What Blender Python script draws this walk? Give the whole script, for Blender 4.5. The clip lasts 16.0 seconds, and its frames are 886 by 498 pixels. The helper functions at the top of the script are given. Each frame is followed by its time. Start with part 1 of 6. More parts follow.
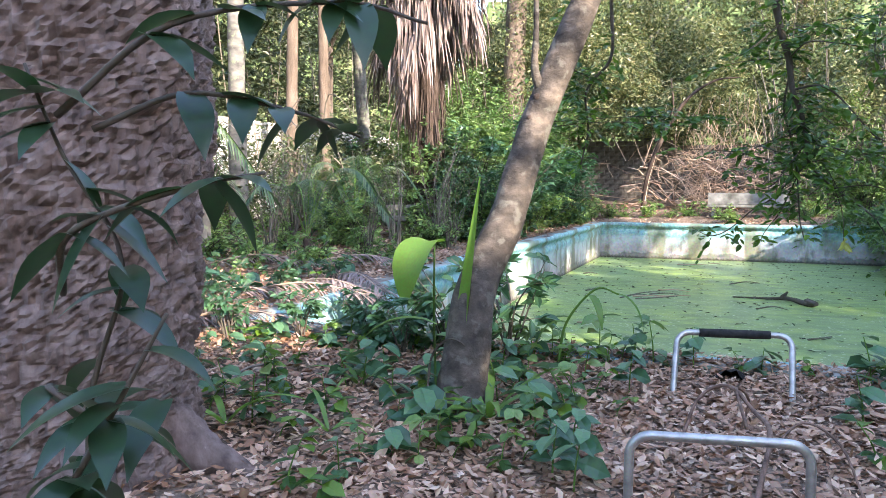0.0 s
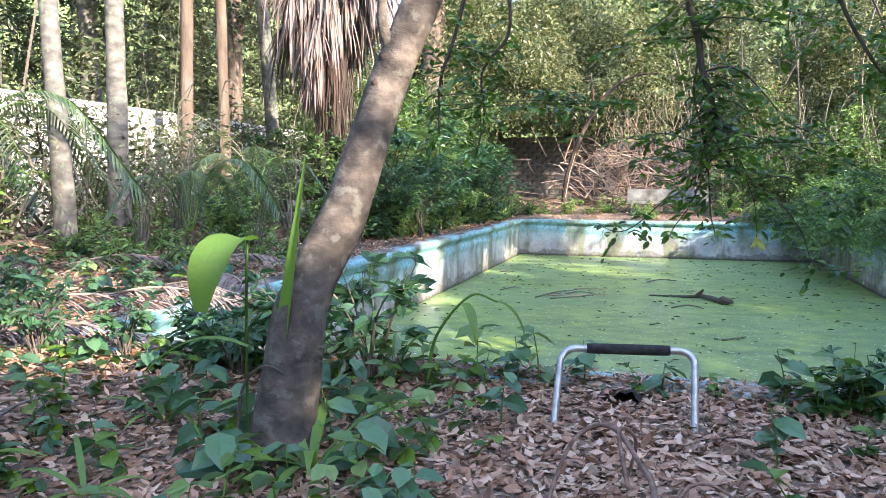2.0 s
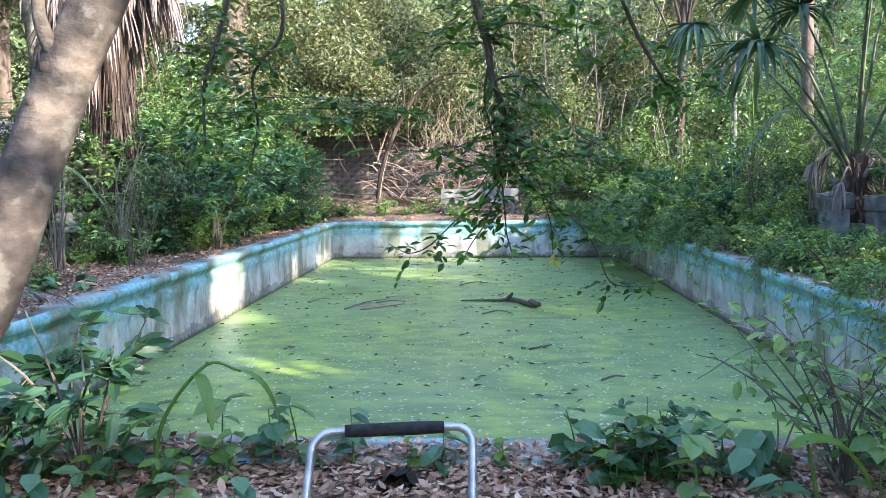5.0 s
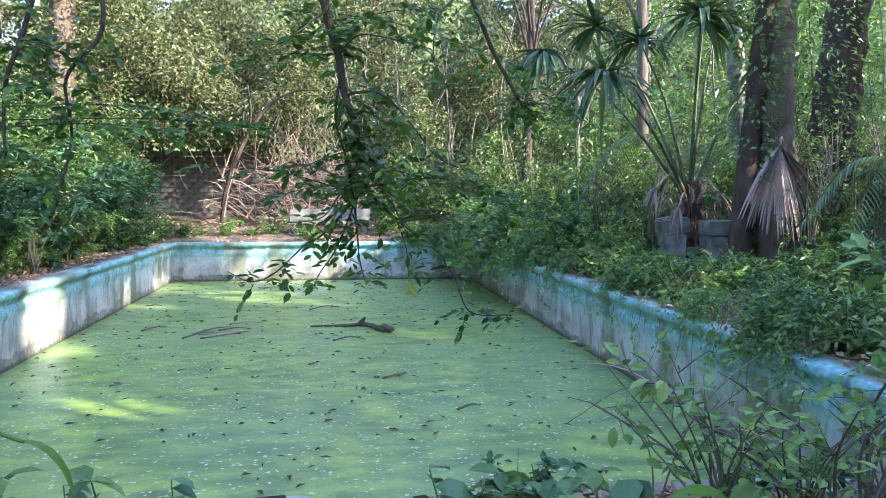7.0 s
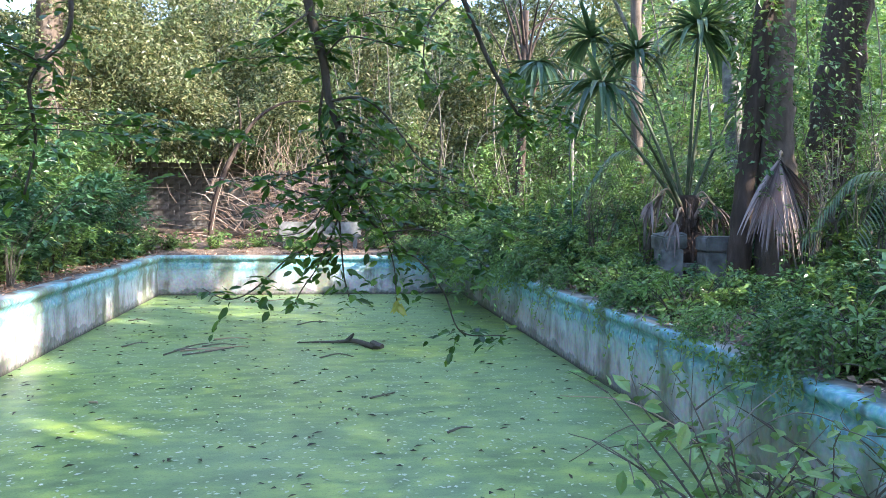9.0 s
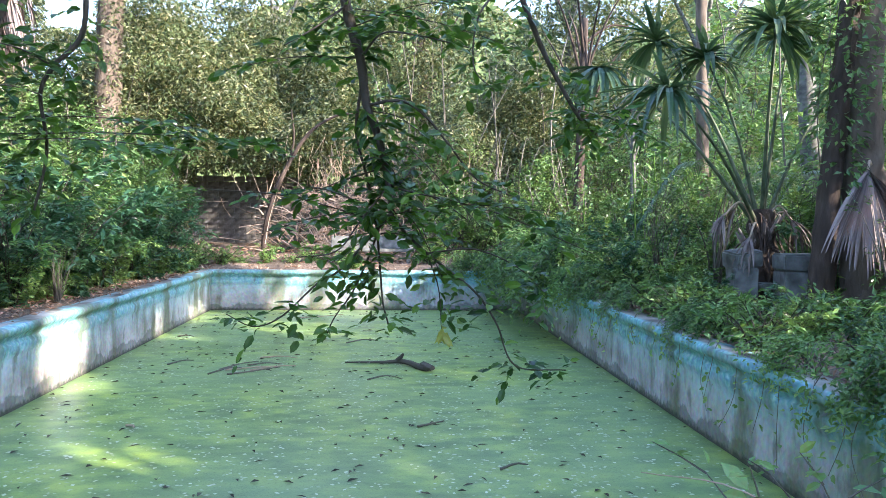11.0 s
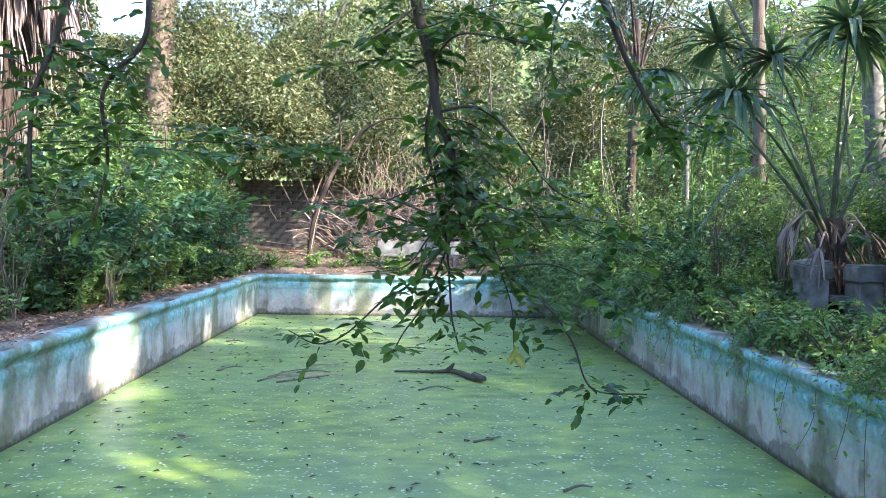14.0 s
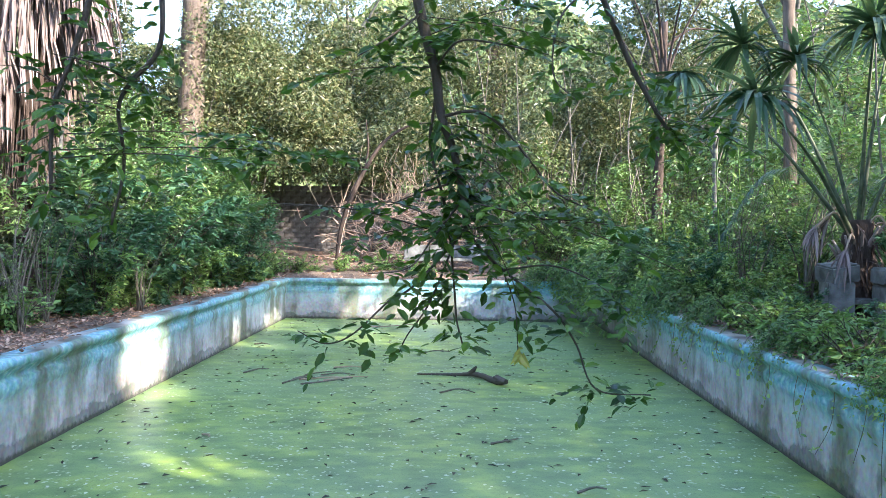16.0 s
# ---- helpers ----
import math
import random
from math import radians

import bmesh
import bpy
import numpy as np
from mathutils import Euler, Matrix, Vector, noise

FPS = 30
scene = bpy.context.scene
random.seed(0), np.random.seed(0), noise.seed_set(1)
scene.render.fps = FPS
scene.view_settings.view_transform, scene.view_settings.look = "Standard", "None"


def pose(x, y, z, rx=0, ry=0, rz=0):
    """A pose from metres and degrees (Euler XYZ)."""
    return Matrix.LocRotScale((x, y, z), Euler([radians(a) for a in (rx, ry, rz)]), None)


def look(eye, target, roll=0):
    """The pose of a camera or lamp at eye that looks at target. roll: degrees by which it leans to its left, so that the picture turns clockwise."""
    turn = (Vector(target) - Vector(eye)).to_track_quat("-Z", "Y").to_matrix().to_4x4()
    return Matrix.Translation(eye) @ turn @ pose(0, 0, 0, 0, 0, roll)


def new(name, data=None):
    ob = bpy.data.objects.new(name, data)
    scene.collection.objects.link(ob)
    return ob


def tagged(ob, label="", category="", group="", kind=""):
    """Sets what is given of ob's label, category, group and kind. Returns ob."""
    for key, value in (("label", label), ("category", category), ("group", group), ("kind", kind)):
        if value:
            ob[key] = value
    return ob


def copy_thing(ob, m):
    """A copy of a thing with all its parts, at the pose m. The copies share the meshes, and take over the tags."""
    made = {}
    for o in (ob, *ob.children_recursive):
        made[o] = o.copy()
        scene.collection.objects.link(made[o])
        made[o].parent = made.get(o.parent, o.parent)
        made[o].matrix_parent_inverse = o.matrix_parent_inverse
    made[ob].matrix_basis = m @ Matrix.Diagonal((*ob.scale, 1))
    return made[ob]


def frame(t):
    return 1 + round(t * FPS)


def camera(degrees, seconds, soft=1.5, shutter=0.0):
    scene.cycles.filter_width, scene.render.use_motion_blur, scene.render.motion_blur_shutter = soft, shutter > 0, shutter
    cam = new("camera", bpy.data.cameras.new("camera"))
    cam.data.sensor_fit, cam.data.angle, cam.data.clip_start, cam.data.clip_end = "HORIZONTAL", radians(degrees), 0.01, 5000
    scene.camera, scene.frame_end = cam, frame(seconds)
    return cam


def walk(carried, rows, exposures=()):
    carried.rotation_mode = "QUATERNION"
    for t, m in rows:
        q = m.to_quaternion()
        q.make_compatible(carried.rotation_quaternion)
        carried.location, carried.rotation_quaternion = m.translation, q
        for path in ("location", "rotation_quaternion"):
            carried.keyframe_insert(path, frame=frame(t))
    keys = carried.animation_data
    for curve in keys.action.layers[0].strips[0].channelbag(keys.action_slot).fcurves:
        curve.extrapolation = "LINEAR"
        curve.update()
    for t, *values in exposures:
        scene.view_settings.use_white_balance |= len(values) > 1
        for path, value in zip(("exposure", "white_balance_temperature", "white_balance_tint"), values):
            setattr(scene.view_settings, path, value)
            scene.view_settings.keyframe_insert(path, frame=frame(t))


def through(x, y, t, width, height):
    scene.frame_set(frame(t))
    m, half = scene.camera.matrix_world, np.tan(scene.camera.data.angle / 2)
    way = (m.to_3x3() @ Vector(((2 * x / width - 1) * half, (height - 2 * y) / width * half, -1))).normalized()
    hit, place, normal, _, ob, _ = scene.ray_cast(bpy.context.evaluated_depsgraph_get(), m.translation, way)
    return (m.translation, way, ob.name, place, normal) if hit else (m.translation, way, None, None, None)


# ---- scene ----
cam = camera(60.97, 16.0, soft=0.5)
# seconds, eye, turn (degrees)
PATH = [
    (0, 0.277, -5.943, 1.314, 85.117, 0.09, 21.625),
    (0.5, 0.325, -5.735, 1.317, 85.051, -0.087, 19.725),
    (1, 0.329, -5.431, 1.299, 85.074, -0.058, 18.192),
    (1.5, 0.338, -5.251, 1.34, 85.101, 0.141, 17.183),
    (2, 0.425, -4.868, 1.239, 84.942, -0.097, 16.398),
    (2.5, 0.45, -4.737, 1.334, 84.813, 0.534, 15.584),
    (3, 0.413, -4.6, 1.374, 84.741, 0.873, 14.584),
    (3.5, 0.408, -4.435, 1.434, 84.589, 0.642, 13.075),
    (4, 0.436, -4.153, 1.418, 84.629, 1.155, 10.372),
    (4.5, 0.579, -4.003, 1.429, 84.564, 1.144, 7.051),
    (5, 0.654, -3.978, 1.45, 84.496, 0.67, 3.069),
    (5.2, 0.654, -3.958, 1.452, 84.611, 0.596, 1.4),
    (7.3, 0.657, -3.433, 1.476, 86.067, -0.349, -8.75),
    (7.5, 0.657, -3.41, 1.477, 86.132, -0.391, -8.992),
    (8, 0.689, -3.37, 1.468, 86.415, -0.38, -9.313),
    (8.5, 0.709, -3.349, 1.491, 86.649, -0.451, -9.377),
    (9, 0.731, -3.11, 1.467, 86.989, -0.573, -8.729),
    (9.5, 0.809, -2.814, 1.498, 87.327, -0.614, -7.358),
    (10, 0.94, -2.668, 1.465, 87.651, -0.542, -5.842),
    (12.5, 0.753, -2.169, 1.553, 88.025, -0.745, -3.871),
    (13, 0.759, -2.194, 1.552, 88.044, -0.899, -3.458),
    (13.5, 0.704, -2.129, 1.552, 88.135, -0.93, -2.678),
    (14, 0.668, -2.084, 1.559, 88.151, -0.954, -1.401),
    (14.5, 0.701, -2.118, 1.539, 88.263, -0.83, 0.026),
    (15, 0.731, -2.113, 1.531, 88.319, -0.999, 0.784),
    (15.5, 0.776, -2.126, 1.535, 88.379, -1.004, 1.066),
    (16, 0.861, -2.188, 1.547, 88.47, -0.717, 1.071),
]
EXPO, SKY, SUN, CANOPY = 2.84, 0.15, 2.4, 7000
walk(cam, [(t, pose(x, y, z, rx, ry, rz)) for t, x, y, z, rx, ry, rz in PATH], exposures=[(0.0, EXPO, 6350, 19), (2.5, EXPO, 6250, 19), (5.0, EXPO, 5950, 17), (16.0, EXPO, 5900, 17)])

# ---- world and sun ----
SUN_WAY = Vector((0.78, -0.46, 0.43)).normalized()   # from the ground towards the sun
world = bpy.data.worlds.new("sky")
scene.world = world
world.use_nodes = True
wn = world.node_tree
sky = wn.nodes.new("ShaderNodeTexSky")
sky.sky_type = "NISHITA"
sky.sun_disc = False
sky.sun_elevation = math.asin(SUN_WAY.z)
sky.sun_rotation = math.atan2(SUN_WAY.x, SUN_WAY.y)
wn.links.new(sky.outputs[0], wn.nodes["Background"].inputs[0])
wn.nodes["Background"].inputs[1].default_value = SKY
sun = new("sun", bpy.data.lights.new("sun", "SUN"))
sun.data.energy, sun.data.angle, sun.data.color = SUN, radians(0.6), (1.0, 0.89, 0.7)
sun.matrix_world = look(SUN_WAY * 60, (0, 0, 0))
RNG = np.random.default_rng(7)


# ---- materials ----
def nodes_of(name):
    m = bpy.data.materials.new(name)
    m.use_nodes = True
    return m, m.node_tree, m.node_tree.nodes["Principled BSDF"]


def tex(nt, kind, scale, detail=4.0, coord=None, stretch=None):
    n = nt.nodes.new(kind)
    n.inputs["Scale"].default_value = scale
    if "Detail" in n.inputs:
        n.inputs["Detail"].default_value = detail
    if coord is None:
        coord = nt.nodes.new("ShaderNodeTexCoord").outputs["Object"]
    if stretch:
        mp = nt.nodes.new("ShaderNodeMapping")
        mp.inputs["Scale"].default_value = stretch
        nt.links.new(coord, mp.inputs["Vector"])
        coord = mp.outputs[0]
    nt.links.new(coord, n.inputs["Vector"])
    return n


def ramp(nt, src, stops):
    r = nt.nodes.new("ShaderNodeValToRGB")
    els = r.color_ramp.elements
    while len(els) < len(stops):
        els.new(0.5)
    for e, (p, c) in zip(els, stops):
        e.position, e.color = p, (*c, 1) if len(c) == 3 else c
    nt.links.new(src, r.inputs[0])
    return r.outputs[0]


def blend(nt, fac, a, b, mode="MIX"):
    n = nt.nodes.new("ShaderNodeMix")
    n.data_type, n.blend_type = "RGBA", mode
    for sock, v in ((n.inputs[0], fac), (n.inputs[6], a), (n.inputs[7], b)):
        if isinstance(v, (int, float)):
            sock.default_value = v
        elif isinstance(v, tuple):
            sock.default_value = (*v, 1)
        else:
            nt.links.new(v, sock)
    return n.outputs[2]


def bump(nt, bsdf, src, strength=0.5, dist=0.02):
    b = nt.nodes.new("ShaderNodeBump")
    b.inputs["Strength"].default_value, b.inputs["Distance"].default_value = strength, dist
    nt.links.new(src, b.inputs["Height"])
    nt.links.new(b.outputs[0], bsdf.inputs["Normal"])


def leaf_material(name, tones, through=0.35, rough=0.42, spots=0.25):
    """Leaves: each one its own tone, light passing through the blade."""
    m, nt, bs = nodes_of(name)
    geo = nt.nodes.new("ShaderNodeNewGeometry")
    k = len(tones) - 1
    col = ramp(nt, geo.outputs["Random Per Island"], [(i / k, c) for i, c in enumerate(tones)])
    big = tex(nt, "ShaderNodeTexNoise", 1.3, 3)
    col = blend(nt, ramp(nt, big.outputs["Fac"], [(0.35, (0, 0, 0)), (0.7, (1, 1, 1))]), col, blend(nt, 0.5, col, tones[-1]))
    fine = tex(nt, "ShaderNodeTexNoise", 60, 3)
    col = blend(nt, spots, col, fine.outputs["Color"], "OVERLAY")
    nt.links.new(col, bs.inputs["Base Color"])
    bs.inputs["Roughness"].default_value = rough
    tr = nt.nodes.new("ShaderNodeBsdfTranslucent")
    nt.links.new(blend(nt, 1.0, col, (1.0, 1.0, 0.55), "MULTIPLY"), tr.inputs["Color"])
    mx = nt.nodes.new("ShaderNodeMixShader")
    mx.inputs[0].default_value = through
    nt.links.new(bs.outputs[0], mx.inputs[1])
    nt.links.new(tr.outputs[0], mx.inputs[2])
    nt.links.new(mx.outputs[0], nt.nodes["Material Output"].inputs[0])
    return m


def bark_material(name, dark, mid, light, scale=9.0, stretch=(1, 1, 0.35), strength=0.9, rough=0.9, dist=0.03, lichen=None, cells=True):
    m, nt, bs = nodes_of(name)
    a = tex(nt, "ShaderNodeTexNoise", scale, 8, stretch=stretch)
    v = tex(nt, "ShaderNodeTexVoronoi", scale * 1.6, stretch=stretch)
    col = ramp(nt, a.outputs["Fac"], [(0.3, dark), (0.52, mid), (0.72, light)])
    if cells:
        col = blend(nt, ramp(nt, v.outputs["Distance"], [(0.0, (0, 0, 0)), (0.55, (0.6, 0.6, 0.6))]), col, dark)
    if lichen:
        b = tex(nt, "ShaderNodeTexNoise", 11, 6)
        col = blend(nt, ramp(nt, b.outputs["Fac"], [(0.56, (0, 0, 0)), (0.63, (0.75, 0.75, 0.75))]), col, lichen)
    nt.links.new(col, bs.inputs["Base Color"])
    bs.inputs["Roughness"].default_value = rough
    h = blend(nt, 0.5 if cells else 0.1, a.outputs["Color"], v.outputs["Color"])
    bump(nt, bs, h, strength, dist)
    return m


def plain_material(name, tones, scale=8.0, rough=0.8, metal=0.0, strength=0.4, dist=0.01, island=False, spec=0.5):
    m, nt, bs = nodes_of(name)
    n = tex(nt, "ShaderNodeTexNoise", scale, 7)
    k = len(tones) - 1
    col = ramp(nt, n.outputs["Fac"], [(0.28 + 0.44 * i / k, c) for i, c in enumerate(tones)])
    if island:
        geo = nt.nodes.new("ShaderNodeNewGeometry")
        tone = ramp(nt, geo.outputs["Random Per Island"], [(i / k, c) for i, c in enumerate(tones)])
        col = blend(nt, 0.75, col, tone)
    f = tex(nt, "ShaderNodeTexNoise", scale * 9, 4)
    col = blend(nt, 0.25, col, f.outputs["Color"], "OVERLAY")
    nt.links.new(col, bs.inputs["Base Color"])
    bs.inputs["Roughness"].default_value, bs.inputs["Metallic"].default_value = rough, metal
    bs.inputs["Specular IOR Level"].default_value = spec
    bump(nt, bs, f.outputs["Fac"], strength, dist)
    return m


LEAF_SHRUB = leaf_material("leaf_shrub", [(0.014, 0.045, 0.02), (0.09, 0.2, 0.06), (0.03, 0.09, 0.03), (0.17, 0.31, 0.09), (0.05, 0.12, 0.045), (0.3, 0.42, 0.13)], 0.32, 0.3)
LEAF_DEEP = leaf_material("leaf_deep", [(0.01, 0.036, 0.01), (0.035, 0.1, 0.018), (0.02, 0.06, 0.014), (0.075, 0.17, 0.026), (0.16, 0.28, 0.035)], 0.4, 0.34)
LEAF_BLUE = leaf_material("leaf_blue", [(0.02, 0.065, 0.035), (0.06, 0.16, 0.08), (0.035, 0.1, 0.05), (0.13, 0.26, 0.12)], 0.3, 0.28)
LEAF_FAR = leaf_material("leaf_far", [(0.03, 0.05, 0.022), (0.15, 0.19, 0.075), (0.3, 0.32, 0.14), (0.06, 0.09, 0.04), (0.5, 0.45, 0.24), (0.2, 0.25, 0.11), (0.04, 0.07, 0.03)], 0.34, 0.36)
LEAF_LIGHT = leaf_material("leaf_light", [(0.02, 0.06, 0.02), (0.15, 0.31, 0.09), (0.06, 0.15, 0.04), (0.27, 0.44, 0.13), (0.09, 0.2, 0.06), (0.38, 0.5, 0.16)], 0.34, 0.28)
LEAF_WOOD = leaf_material("leaf_wood", [(0.012, 0.028, 0.012), (0.05, 0.085, 0.032), (0.025, 0.05, 0.02), (0.11, 0.14, 0.06), (0.03, 0.055, 0.025), (0.2, 0.21, 0.11)], 0.3, 0.4)
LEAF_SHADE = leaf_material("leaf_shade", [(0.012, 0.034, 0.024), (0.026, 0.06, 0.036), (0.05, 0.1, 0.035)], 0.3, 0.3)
LEAF_BRIGHT = leaf_material("leaf_bright", [(0.1, 0.23, 0.035), (0.15, 0.3, 0.045), (0.22, 0.37, 0.06)], 0.42)
LEAF_STRAP = leaf_material("leaf_strap", [(0.07, 0.17, 0.04), (0.13, 0.26, 0.05), (0.2, 0.32, 0.07)], 0.4)
LEAF_PALM = leaf_material("leaf_palm", [(0.03, 0.075, 0.04), (0.06, 0.13, 0.065), (0.11, 0.19, 0.085), (0.2, 0.25, 0.15)], 0.35, 0.3)
LEAF_YELLOW = leaf_material("leaf_yellow", [(0.55, 0.5, 0.08), (0.65, 0.58, 0.2), (0.5, 0.5, 0.12)], 0.4)
DEAD_FROND = plain_material("dead_frond", [(0.05, 0.035, 0.028), (0.2, 0.15, 0.13), (0.35, 0.275, 0.25), (0.25, 0.18, 0.16)], 5, 0.85, island=True)
DRY_TWIG = plain_material("dry_twig", [(0.17, 0.11, 0.075), (0.42, 0.3, 0.21), (0.6, 0.47, 0.36)], 4, 0.85, island=True)
GREY_TWIG = plain_material("grey_twig", [(0.06, 0.05, 0.04), (0.15, 0.13, 0.1), (0.26, 0.23, 0.19)], 6, 0.9, island=True)
DARK_TWIG = plain_material("dark_twig", [(0.03, 0.025, 0.02), (0.07, 0.055, 0.04), (0.12, 0.1, 0.07)], 8, 0.8, island=True)
LITTER = plain_material("litter", [(0.08, 0.038, 0.022), (0.4, 0.22, 0.13), (0.17, 0.08, 0.042), (0.54, 0.34, 0.22), (0.7, 0.52, 0.38), (0.3, 0.145, 0.08)], 9, 0.75, island=True, dist=0.004)
BARK_LEAN = bark_material("bark_lean", (0.026, 0.021, 0.017), (0.088, 0.071, 0.057), (0.2, 0.16, 0.125), 8, (1, 1, 1.3), 1.0, 0.85, 0.05, lichen=(0.15, 0.14, 0.115), cells=False)
BARK_BIG = bark_material("bark_big", (0.12, 0.085, 0.073), (0.4, 0.295, 0.26), (0.6, 0.49, 0.45), 16, (1, 1, 0.6), 1.0, 0.9, 0.06)
BARK_GREY = bark_material("bark_grey", (0.07, 0.065, 0.058), (0.15, 0.14, 0.122), (0.25, 0.235, 0.21), 5, (0.9, 0.9, 1.6), 0.5, 0.85, 0.012, lichen=(0.2, 0.24, 0.14), cells=False)
BARK_TAN = bark_material("bark_tan", (0.1, 0.075, 0.055), (0.25, 0.185, 0.14), (0.38, 0.3, 0.24), 7, (1, 1, 0.25), 0.9, 0.9, 0.03)
BARK_BROWN = bark_material("bark_brown", (0.045, 0.03, 0.022), (0.12, 0.08, 0.06), (0.22, 0.16, 0.125), 8, (1, 1, 0.25), 1.0, 0.9, 0.04)
CONCRETE = plain_material("concrete", [(0.07, 0.072, 0.062), (0.17, 0.17, 0.155), (0.3, 0.3, 0.28)], 4, 0.9, strength=0.5)
STALK = plain_material("palm_stalk", [(0.035, 0.05, 0.022), (0.08, 0.105, 0.05), (0.15, 0.16, 0.09)], 6, 0.6)
STEEL = plain_material("steel", [(0.3, 0.29, 0.27), (0.47, 0.46, 0.43), (0.56, 0.55, 0.52)], 14, 0.42, 0.75, 0.25, 0.002)
FOAM = plain_material("foam", [(0.012, 0.012, 0.012), (0.025, 0.024, 0.023), (0.04, 0.038, 0.035)], 30, 0.95, strength=0.6, dist=0.003)


def ground_material():
    m, nt, bs = nodes_of("forest_floor")
    a = tex(nt, "ShaderNodeTexNoise", 1.1, 6)
    v = tex(nt, "ShaderNodeTexVoronoi", 17)
    v.inputs["Randomness"].default_value = 1
    col = ramp(nt, v.outputs["Color"], [(0.2, (0.045, 0.027, 0.018)), (0.45, (0.11, 0.067, 0.042)), (0.7, (0.2, 0.13, 0.085)), (0.9, (0.29, 0.21, 0.15))])
    soil = ramp(nt, tex(nt, "ShaderNodeTexNoise", 30, 5).outputs["Fac"], [(0.3, (0.03, 0.022, 0.016)), (0.7, (0.1, 0.07, 0.048))])
    col = blend(nt, ramp(nt, a.outputs["Fac"], [(0.42, (0.1, 0.1, 0.1)), (0.62, (0.7, 0.7, 0.7))]), col, soil)
    nt.links.new(col, bs.inputs["Base Color"])
    bs.inputs["Roughness"].default_value = 0.9
    bump(nt, bs, v.outputs["Distance"], 1.0, 0.03)
    return m


def pool_material():
    """Old blue pool paint peeling off stained render, dark slime along the water."""
    m, nt, bs = nodes_of("pool_render")
    co = nt.nodes.new("ShaderNodeTexCoord").outputs["Object"]
    sep = nt.nodes.new("ShaderNodeSeparateXYZ")
    nt.links.new(co, sep.inputs[0])
    streak = tex(nt, "ShaderNodeTexNoise", 2.6, 8, co, (0.8, 0.8, 0.5))
    patch = tex(nt, "ShaderNodeTexNoise", 1.5, 9, co, (1, 1, 0.7))
    speck = tex(nt, "ShaderNodeTexNoise", 14, 6, co)

    def add(a, b, k=1.0):
        n = nt.nodes.new("ShaderNodeMath")
        n.operation = "MULTIPLY_ADD"
        nt.links.new(b, n.inputs[0])
        n.inputs[1].default_value = k
        nt.links.new(a, n.inputs[2])
        return n.outputs[0]

    h = add(add(sep.outputs["Z"], streak.outputs["Fac"], 0.5), speck.outputs["Fac"], 0.12)
    render = ramp(nt, patch.outputs["Fac"], [(0.3, (0.24, 0.22, 0.21)), (0.5, (0.44, 0.42, 0.41)), (0.68, (0.62, 0.61, 0.6))])
    blue = ramp(nt, speck.outputs["Fac"], [(0.3, (0.15, 0.33, 0.36)), (0.5, (0.22, 0.46, 0.5)), (0.7, (0.36, 0.6, 0.62))])
    faded = ramp(nt, streak.outputs["Fac"], [(0.3, (0.36, 0.52, 0.58)), (0.7, (0.58, 0.69, 0.73))])
        # heights run from -1.2 at the water to 0 at the lip; the ramps work on height + 1
    one = nt.nodes.new("ShaderNodeMath")
    one.operation = "ADD"
    one.inputs[1].default_value = 0.72
    nt.links.new(h, one.inputs[0])
    lower = blend(nt, ramp(nt, one.outputs[0], [(0.0, (0, 0, 0)), (0.22, (0, 0, 0)), (0.52, (0.85, 0.85, 0.85))]), render, faded)
    col = blend(nt, ramp(nt, one.outputs[0], [(0.0, (0, 0, 0)), (0.54, (0, 0, 0)), (0.68, (0.95, 0.95, 0.95))]), lower, blue)
    col = blend(nt, ramp(nt, one.outputs[0], [(0.0, (0.55, 0.55, 0.55)), (0.004, (0.4, 0.4, 0.4)), (0.04, (0, 0, 0))]), col, (0.07, 0.07, 0.05))
    olive = tex(nt, "ShaderNodeTexNoise", 1.0, 7, co, (1.6, 1.6, 0.5))
    col = blend(nt, ramp(nt, olive.outputs["Fac"], [(0.47, (0, 0, 0)), (0.61, (0.75, 0.75, 0.75))]), col, (0.14, 0.15, 0.07))
    col = blend(nt, 0.45, col, speck.outputs["Color"], "OVERLAY")
    dirt = tex(nt, "ShaderNodeTexNoise", 4.2, 9, co, (1.3, 1.3, 0.5))
    col = blend(nt, ramp(nt, dirt.outputs["Fac"], [(0.57, (0, 0, 0)), (0.7, (0.6, 0.6, 0.6))]), col, (0.1, 0.095, 0.075))
    slime = add(sep.outputs["Z"], speck.outputs["Fac"], 0.16)
    low = nt.nodes.new("ShaderNodeMath")
    low.operation = "ADD"
    low.inputs[1].default_value = 1.2
    nt.links.new(slime, low.inputs[0])
    col = blend(nt, ramp(nt, low.outputs[0], [(0.0, (0.9, 0.9, 0.9)), (0.11, (0.85, 0.85, 0.85)), (0.17, (0, 0, 0))]), col, (0.05, 0.05, 0.03))
    grime = ramp(nt, sep.outputs["Z"], [(0.0, (0, 0, 0)), (0.004, (0, 0, 0)), (0.012, (1, 1, 1))])
    top = ramp(nt, patch.outputs["Fac"], [(0.36, (0.07, 0.055, 0.04)), (0.5, (0.2, 0.18, 0.145)), (0.66, (0.4, 0.4, 0.36))])
    col = blend(nt, grime, col, top)
    nt.links.new(col, bs.inputs["Base Color"])
    bs.inputs["Roughness"].default_value = 0.8
    bump(nt, bs, speck.outputs["Fac"], 0.5, 0.02)
    return m


